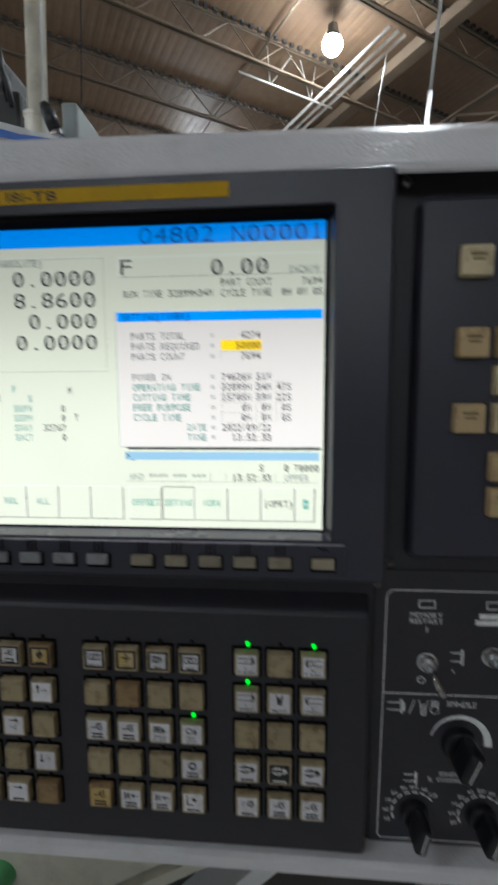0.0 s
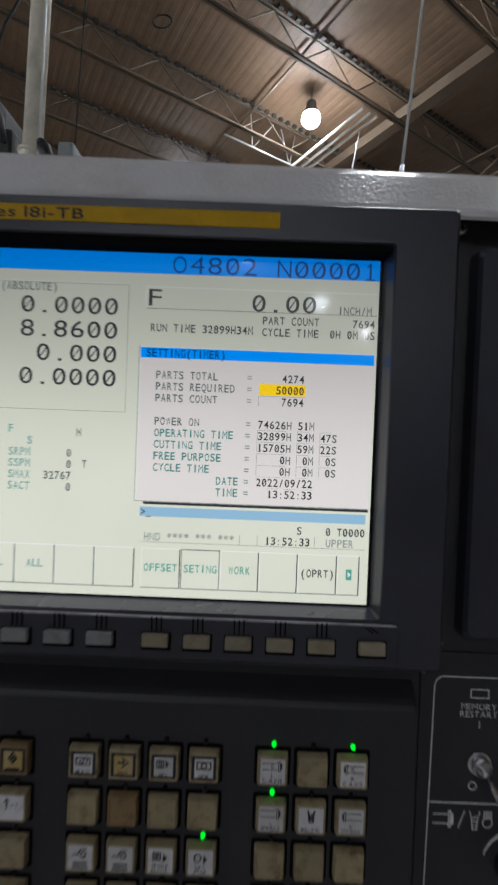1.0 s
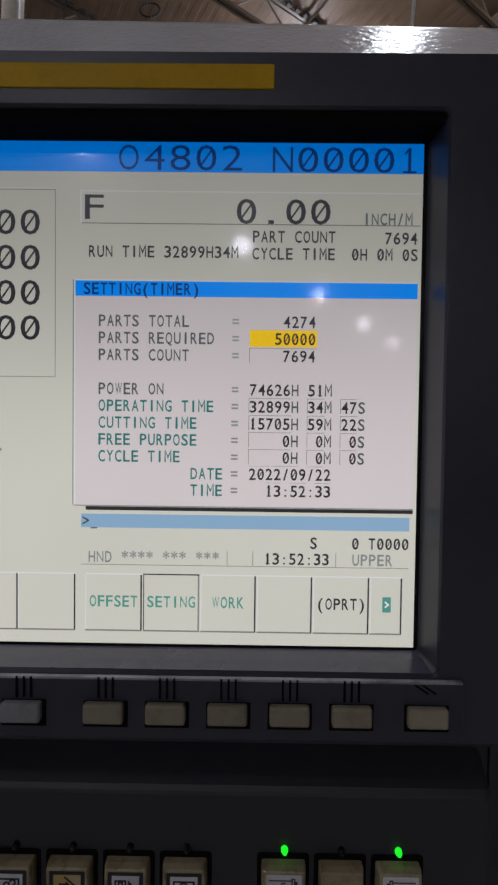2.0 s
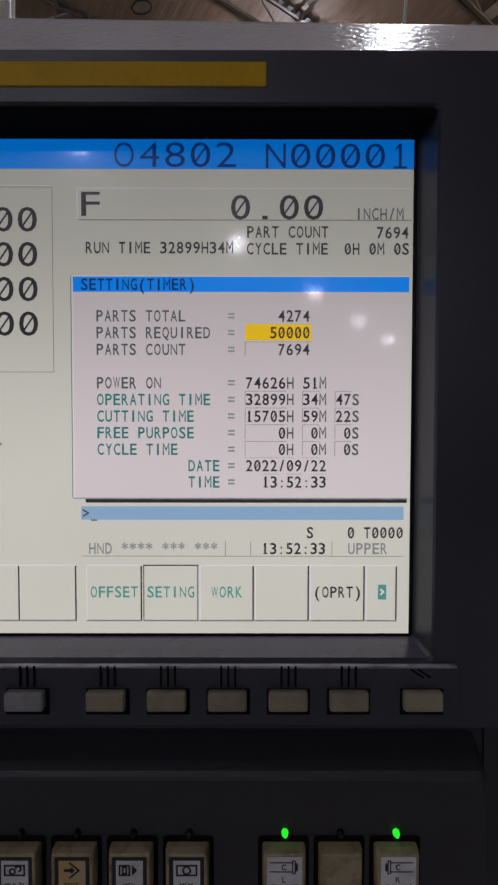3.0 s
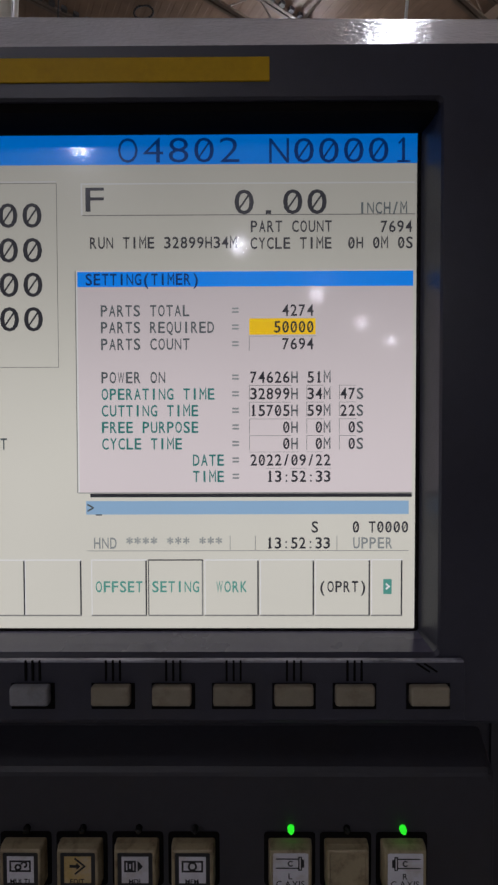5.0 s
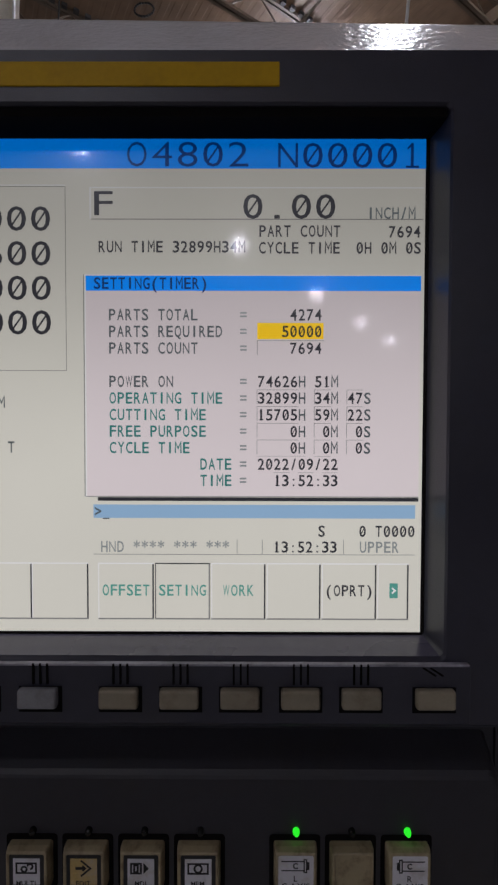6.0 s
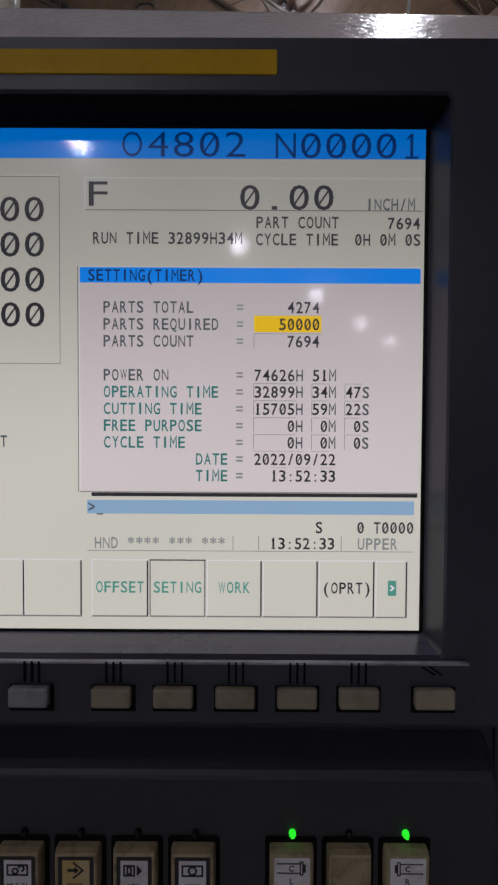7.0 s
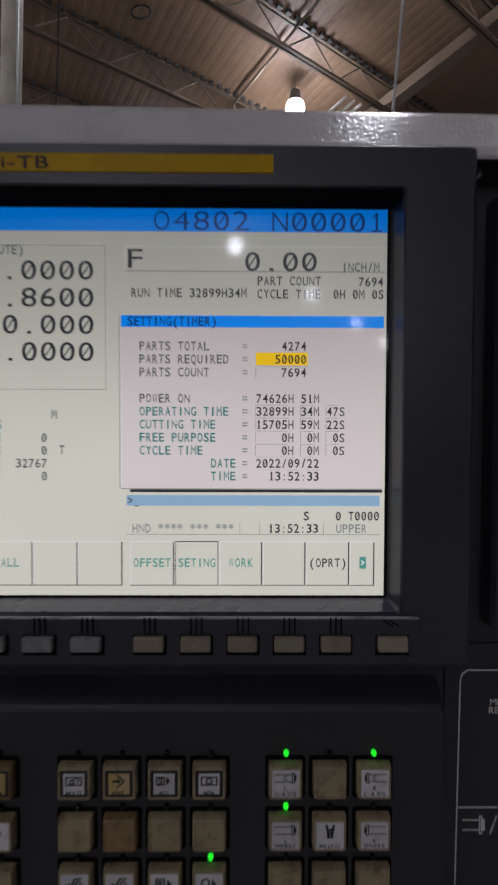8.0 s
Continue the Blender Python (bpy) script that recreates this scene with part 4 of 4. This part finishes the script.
bmesh.ops.bevel(bm, geom=list(bm.edges), offset=0.006, segments=2, affect="EDGES")
part("hood", bm, M_MACHINE, lathe)
bm = bmesh.new()
st = [(-1.0, 2.185), (-0.62, 2.090), (-0.50, 2.056), (-0.425, 2.043)]
for (x0, z0), (x1, z1) in zip(st, st[1:]):
    vs = [bm.verts.new(p) for p in ((x0, 0.776, z0 - 0.014), (x1, 0.776, z1 - 0.011), (x1, 0.776, z1 + 0.004), (x0, 0.776, z0 + 0.006))]
    bm.faces.new(vs)
part("blue_stripe", bm, M_BLUE, lathe, "blue painted stripe")
part("grey_cabinet", box(-0.450, -0.410, 0.86, 1.2, 1.9, 2.180, 0.008), M_GREYGREEN, lathe, "grey-green cabinet corner")
def prism(pts, y0, y1):
    """An (x, z) outline drawn back along y."""
    bm = bmesh.new()
    a = [bm.verts.new((x, y0, z)) for x, z in pts]
    b = [bm.verts.new((x, y1, z)) for x, z in pts]
    for i in range(len(a)):
        k = (i + 1) % len(a)
        bm.faces.new((a[i], a[k], b[k], b[i]))
    bm.faces.new(a[::-1])
    bm.faces.new(b)
    bmesh.ops.recalc_face_normals(bm, faces=bm.faces)
    return bm


part("front_apron", prism([(-1.2, 1.15), (0.23, 1.15), (-0.90, 0.514), (-1.2, 0.514)], 0.155, 0.5), M_MACHINE_BEIGE, lathe, "beige front apron with a slanting edge")
part("apron_trim", prism([(0.235, 1.15), (0.258, 1.15), (-0.87, 0.514), (-0.893, 0.514)], 0.146, 0.5), M_MACHINE_BEIGE, lathe, "raised edge trim of the apron")
part("door_window", prism([(0.262, 1.15), (0.60, 1.15), (0.60, 0.3), (-0.6, 0.3), (-0.86, 0.514)], 0.2, 0.215), M_WINDOW, lathe, "dark glazed door window")
part("window_bar", prism([(0.198, 1.15), (0.222, 1.15), (-0.42, 0.5), (-0.444, 0.5)], 0.150, 0.199), M_MACHINE, lathe, "pale slanting window edge bar")
part("door_skin", prism([(0.240, 1.15), (1.3, 1.15), (1.3, 0.1), (-0.41, 0.49)], 0.165, 0.199), M_DARK_MACHINE, lathe, "dark grey sliding door")
part("frame_block", box(-0.9, 1.3, 0.51, 1.4, 0.0, 1.15, 0.02), M_MACHINE, lathe)
part("pendant_arm", box(-0.05, 0.05, 0.2705, 0.52, 1.30, 1.42, 0.01), M_HOUSING, lathe, "pale steel pendant arm")
part("arm_riser", box(-0.05, 0.05, 0.515, 0.62, 1.151, 1.42, 0.01), M_HOUSING, lathe)
tb = bmesh.new()
bmesh.ops.create_cone(tb, cap_ends=True, segments=24, radius1=0.016, radius2=0.014, depth=0.02, matrix=Matrix.Translation((-0.208, 0.145, 0.975)) @ Matrix.Rotation(radians(90), 4, "X"))
part("green_button", tb, M_GREEN, lathe, "round green push button", smooth=False)

post = thing("steel_post", (-0.588, 1.0, 2.03), "cream painted round steel post with a collar at its base", "post")
bm = bmesh.new()
tube(bm, (-0.588, 1.0, 2.05), (-0.545, 1.0, 3.6), 0.0255, 0.0255, 24)
part("pole", bm, M_POST, post, smooth=True)
bm = bmesh.new()
tube(bm, (-0.589, 1.0, 2.1), (-0.587, 1.0, 2.228), 0.0310, 0.0300, 24)
tube(bm, (-0.5885, 1.0, 2.228), (-0.5875, 1.0, 2.236), 0.0325, 0.0325, 24)
part("collar", bm, M_POST, post)
bm = bmesh.new()
tube(bm, (-0.562, 0.985, 2.05), (-0.528, 0.985, 3.6), 0.0035, 0.0035, 8)
part("air_line", bm, M_BRIGHT_ROD, post, "thin bright air line")

plug = thing("cable_connector", (-0.43, 0.8, 2.03), "black round cable connector with a blue ring", "connector")
bm = bmesh.new()
tube(bm, (-0.462, 0.82, 2.135), (-0.444, 0.82, 2.09), 0.0165, 0.0155, 18)
tube(bm, (-0.470, 0.82, 2.15), (-0.462, 0.82, 2.135), 0.0095, 0.0155, 18)
part("plug_body", bm, M_BLACK_RUBBER, plug, smooth=True)
bm = bmesh.new()
tube(bm, (-0.444, 0.82, 2.092), (-0.437, 0.82, 2.068), 0.0145, 0.0145, 18)
part("coupling", bm, M_CHROME, plug, smooth=True)
bm = bmesh.new()
tube(bm, (-0.437, 0.82, 2.068), (-0.432, 0.82, 2.052), 0.015, 0.015, 18)
part("ring", bm, M_BLUE, plug, "blue ring", smooth=True)
bm = bmesh.new()
tube(bm, (-0.433, 0.82, 2.056), (-0.424, 0.82, 2.030), 0.017, 0.019, 18)
tube(bm, (-0.424, 0.80, 2.044), (-0.52, 0.79, 2.052), 0.006, 0.006, 10)
part("socket", bm, M_BLACK_RUBBER, plug)

# dark machinery farther left, beyond the post
mach = thing("overhead_machinery", (-1.625, 2.02, 0.0), "dark oily overhead machine parts with hoses", "machinery")
part("gear_case", box(-1.9, -1.13, 1.75, 2.3, 2.45, 2.97, 0.05, 3), M_DARK_MACHINE, mach)
part("column", box(-1.75, -1.5, 1.9, 2.15, 0.0, 2.47, 0.01, 2), M_DARK_MACHINE, mach)
part("valve_block", box(-1.22, -1.05, 1.72, 1.9, 2.60, 2.80, 0.02, 2), M_DARK_MACHINE, mach)
part("bracket", box(-1.36, -1.22, 1.68, 1.8, 2.94, 3.12, 0.01, 2), M_DARK_MACHINE, mach)


def sweep(pts, r, n=8):
    """A hose through points, in one skin."""
    loops = []
    for i, p in enumerate(pts):
        d = (pts[min(i + 1, len(pts) - 1)] - pts[max(i - 1, 0)]).to_track_quat("Z", "Y")
        loops.append([p + d @ Vector((r * math.cos(2 * math.pi * k / n), r * math.sin(2 * math.pi * k / n), 0)) for k in range(n)])
    return rings(loops, True, True)


for i in range(7):
    hose = [Vector((-1.38 + 0.055 * i + 0.06 * math.sin(k * 0.6 + i * 1.7), 1.66 + 0.03 * math.cos(k + i), 2.55 + k * 0.11 + 0.03 * i)) for k in range(6 + (i * 5) % 4)]
    part("hose", sweep(hose, 0.006 + 0.003 * (i % 3)), M_BLACK_RUBBER, mach, smooth=True)

cord = bmesh.new()
tube(cord, (-0.876, 1.7, 0.005), (-0.529, 1.7, 8.590), 0.0035, 0.0035, 8)
solid("hanging_cable", cord, M_BLACK_RUBBER, "thin dark cable hanging behind the cream steel post", "cable", smooth=True)

rod = thing("hanging_rod", (1.07, 3.0, 3.0), "thin bright steel drop rod with a thicker lower sleeve", "rod")
bm = bmesh.new()
tube(bm, (1.077, 3.0, 3.5), (1.507, 3.0, 8.6), 0.0115, 0.0115, 12)
part("rod", bm, M_BRIGHT_ROD, rod, smooth=True)
bm = bmesh.new()
tube(bm, (0.88, 3.0, 1.2), (1.077, 3.0, 3.5), 0.018, 0.018, 12)
part("sleeve", bm, M_BRIGHT_ROD, rod, smooth=True)

tray = box(0.205, 0.42, 0.03, 0.164, 0.972, 0.978, 0.002)
solid("tool_tray", tray, M_DARK_MACHINE, "dark painted steel tray fixed to the machine door", "tray")
rag = bmesh.new()
bmesh.ops.create_grid(rag, x_segments=30, y_segments=30, size=0.09)
for v in rag.verts:
    v.co = Vector((0.305 + v.co.x, 0.10 + v.co.y * 0.6, 0.985 + 0.03 * max(0, noise.noise(v.co * 22)) + 0.012 * noise.noise(v.co * 55) + 0.012))
bmesh.ops.solidify(rag, geom=list(rag.faces), thickness=0.002)
solid("shop_rag", rag, M_RAG, "crumpled stained cotton rag lying on a steel tray", "rag", smooth=True)

# ---------------------------------------------------------------- the hall
def slab(name, u0, u1, v0, v1, z0, z1, mat, label, category):
    bm = bmesh.new()
    lo = [bm.verts.new(uv(u, v, z0)) for u, v in ((u0, v0), (u1, v0), (u1, v1), (u0, v1))]
    hi = [bm.verts.new(uv(u, v, z1)) for u, v in ((u0, v0), (u1, v0), (u1, v1), (u0, v1))]
    for i in range(4):
        j = (i + 1) % 4
        bm.faces.new((lo[i], lo[j], hi[j], hi[i]))
    bm.faces.new(lo[::-1])
    bm.faces.new(hi)
    bmesh.ops.recalc_face_normals(bm, faces=bm.faces)
    return solid(name, bm, mat, label, category, kind="structure")


U0, U1, V0, V1 = -34.0, 34.0, -40.0, 52.0
ROOF = 8.6
slab("floor", U0, U1, V0, V1, -0.3, 0.0, M_FLOOR, "sealed grey concrete factory floor", "floor")
slab("wall_east", U1, U1 + 0.3, V0, V1, 0, 9.2, M_HALLWALL, "tan metal hall wall", "wall")
slab("wall_west", U0 - 0.3, U0, V0, V1, 0, 9.2, M_HALLWALL, "tan metal hall wall", "wall")
slab("wall_north", U0 - 0.3, U1 + 0.3, V0 - 0.3, V0, 0, 9.2, M_HALLWALL, "tan metal hall wall", "wall")
slab("wall_south", U0 - 0.3, U1 + 0.3, V1, V1 + 0.3, 0, 9.2, M_HALLWALL, "tan metal hall wall", "wall")
# ribbed steel roof deck: ribs run across the joists
deck = bmesh.new()
P = 0.19
prof = []
u = U0
while u < U1:
    prof += [(u, ROOF + 0.0035), (u + 0.05, ROOF + 0.0035), (u + 0.07, ROOF), (u + 0.17, ROOF)]
    u += P
a = [deck.verts.new(uv(p, V0, z)) for p, z in prof]
b = [deck.verts.new(uv(p, V1, z)) for p, z in prof]
for i in range(len(a) - 1):
    deck.faces.new((a[i], b[i], b[i + 1], a[i + 1]))
solid("ceiling", deck, M_DECK, "tan painted ribbed steel roof deck", "ceiling", kind="structure")
slab("roof_slab", U0 - 0.3, U1 + 0.3, V0 - 0.3, V1 + 0.3, ROOF + 0.06, ROOF + 0.2, M_HALLWALL, "roof insulation above the steel deck", "roof")


def joist(v, u0, u1, deep=0.55):
    """An open-web roof joist: twin-angle chords and a zigzag web."""
    top, bot = ROOF - 0.035, ROOF - deep
    j = thing("roof_joist", uv((u0 + u1) / 2, v, bot), "tan painted open-web steel roof joist", "roof joist", "roof joists")
    for nm, z, h in (("top_chord", top, 0.024), ("bottom_chord", bot, 0.021)):
        bm = bmesh.new()
        for s in (-0.035, 0.035):
            box(-0.5, 0.5, -0.5, 0.5, -0.5, 0.5, bm=bm)
            for w in list(bm.verts)[-8:]:
                w.co = uv(u0 + (u1 - u0) * (w.co.x + 0.5), v + s + w.co.y * 0.045, z + w.co.z * h * 2)
        bmesh.ops.recalc_face_normals(bm, faces=bm.faces)
        part(nm, bm, M_JOIST, j)
    bm = bmesh.new()
    n = int((u1 - u0) / 0.62)
    for i in range(n):
        a0 = u0 + i * 0.62
        za, zb = (top, bot) if i % 2 else (bot, top)
        tube(bm, uv(a0, v, za), uv(a0 + 0.62, v, zb), 0.0135, 0.0135, 6)
    part("zigzag_web", bm, M_JOIST, j)
    # dark blocks paint the shade in the rib openings between the chord and the deck
    bm = bmesh.new()
    for i in range(int((u1 - u0) / P)):
        a0 = U0 + P * round((u0 - U0) / P) + i * P - 0.01
        q = [uv(a0 + du, v + dv, z) for z in (ROOF - 0.055, ROOF + 0.02) for du, dv in ((0, 0.06), (0.085, 0.06), (0.085, 0.13), (0, 0.13))]
        w = [bm.verts.new(p) for p in q]
        for f in ((0, 1, 2, 3), (4, 7, 6, 5), (0, 4, 5, 1), (1, 5, 6, 2), (2, 6, 7, 3), (3, 7, 4, 0)):
            bm.faces.new([w[k] for k in f])
    bmesh.ops.recalc_face_normals(bm, faces=bm.faces)
    c = part("rib_closure", bm, M_DARK_MACHINE, j, "dark blocks for the shaded rib gaps under the deck")
    c["kind"] = "stuff"


v = -5.85
k = 0
while v > -28:
    joist(v, -14, 22)
    v -= 2.03
    k += 1
for v in (-3.82, -1.79):
    joist(v, -14, 22)


def run(name, u, v0, v1, z, r, mat, label, category, group=""):
    bm = bmesh.new()
    tube(bm, uv(u, v0, z), uv(u, v1, z), r, r, 12)
    return solid(name, bm, mat, label, category, group, smooth=True)


for u in (6.16, 6.36, 6.54):
    run("conduit", u, -30, -5.9, 7.93, 0.03, M_PIPE, "galvanised steel conduit slung under the roof joists", "conduit", "conduits under the roof")
run("sprinkler_pipe", 4.86, -28, -3, ROOF - 0.06 - 0.02, 0.022, M_DULL_PIPE, "galvanised sprinkler pipe under the roof deck", "pipe")
bm = bmesh.new()
box(-0.5, 0.5, -0.5, 0.5, -0.5, 0.5, bm=bm)
for w in bm.verts:
    w.co = uv(7.45 + w.co.x * 0.26, -16 + w.co.y * 30, 8.36 + w.co.z * 0.22)
bmesh.ops.recalc_face_normals(bm, faces=bm.faces)
solid("roof_girder", bm, M_JOIST, "tan painted steel roof girder", "girder")
bm = bmesh.new()
for z, w0 in ((8.22, 0.2), (7.62, 0.2)):
    c = bmesh.new()
    bmesh.ops.create_cube(c, size=1)
    for w in c.verts:
        w.co = uv(9.8 + w.co.x * w0, -16 + w.co.y * 30, z + w.co.z * 0.05)
    me = bpy.data.meshes.new("tmp")
    c.to_mesh(me)
    c.free()
    bm.from_mesh(me)
    bpy.data.meshes.remove(me)
for i in range(24):
    tube(bm, uv(9.8, -31 + i * 1.25, 8.22 if i % 2 else 7.62), uv(9.8, -29.75 + i * 1.25, 7.62 if i % 2 else 8.22), 0.03, 0.03, 6)
bmesh.ops.recalc_face_normals(bm, faces=bm.faces)
solid("roof_girder", bm, M_JOIST, "tan painted steel truss girder", "girder")
bm = bmesh.new()
tube(bm, uv(6.6, -6.4, 7.95), uv(7.5, -7.75, 7.0), 0.014, 0.014, 8)
solid("drop_conduit", bm, M_PIPE, "thin drop conduit below the roof pipes", "conduit", smooth=True)
# added pale bar and braces paint a joist chord as the lamp lights it
lit_chord = thing("pipe_hanger", uv(5.4, -8.05, 7.9), "added pale bar with braces, painting a lamp-lit joist chord", "pipe hanger")
bm = bmesh.new()
tube(bm, uv(4.28, -8.05, 7.89), uv(6.62, -8.05, 7.89), 0.02, 0.02, 8)
part("bar", bm, M_PIPE, lit_chord, smooth=True)
for u0, u1 in ((5.0, 4.9), (5.02, 5.5), (6.02, 5.72), (6.04, 6.12)):
    bm = bmesh.new()
    tube(bm, uv(u0, -8.05, 7.89), uv(u1, -8.0, ROOF - 0.05), 0.012, 0.012, 8)
    part("brace", bm, M_PIPE, lit_chord, smooth=True)

# cable loop hanging from the deck
bm = bmesh.new()
c0 = Vector((-1.72, 7.22, 8.45))
ring = [c0 + Vector((0.16 * math.cos(a), 0.05 * math.sin(a), 0.16 * math.sin(a))) for a in [2 * math.pi * i / 20 for i in range(21)]]
for p, q in zip(ring, ring[1:]):
    tube(bm, p, q, 0.016, 0.016, 8)
tube(bm, ring[5], ring[5] + Vector((0, 0, 0.02)), 0.01, 0.01, 6)
solid("cable_loop", bm, M_BLACK_RUBBER, "brown cable loop hung under the roof deck", "cable", smooth=True)

# high bay lamps in rows
lamp = thing("high_bay_lamp", (0, 0, 0), "round high bay lamp shining white under the roof", "lamp", "high bay lamps")
part("shell", rings([[(r * math.cos(2 * math.pi * i / 24), r * math.sin(2 * math.pi * i / 24), z) for i in range(24)] for r, z in ((0.05, 0.34), (0.09, 0.31), (0.11, 0.18), (0.14, 0.13), (0.165, 0.08), (0.172, 0.058), (0.166, 0.058), (0.13, 0.09))], close_first=True), M_LAMP_SHELL, lamp, smooth=True)
bm = bmesh.new()
bmesh.ops.create_uvsphere(bm, u_segments=24, v_segments=12, radius=0.185, matrix=Matrix.Translation((0, 0, -0.02)) @ Matrix.Diagonal((1, 1, 0.85, 1)))
bmesh.ops.delete(bm, geom=[w for w in bm.verts if w.co.z > 0.085], context="VERTS")
part("lens", bm, M_LAMP, lamp, "glowing white lens")
bm = bmesh.new()
tube(bm, (0, 0, 0.33), (0, 0, ROOF - 7.95), 0.01, 0.01, 8)
part("hook_rod", bm, M_LAMP_SHELL, lamp)
first = True
for iu in range(0, 3):
    for iv in range(-3, 7 if iu == 0 else 2):
        at = uv(-8.5 + 14.07 * iu, -6.75 + 6.43 * iv, 8.0)
        if first:
            lamp.location = at
            first = False
        else:
            copy_thing(lamp, Matrix.Translation(at))
copy_thing(lamp, Matrix.Translation((1.9, 3.6, 8.0)))
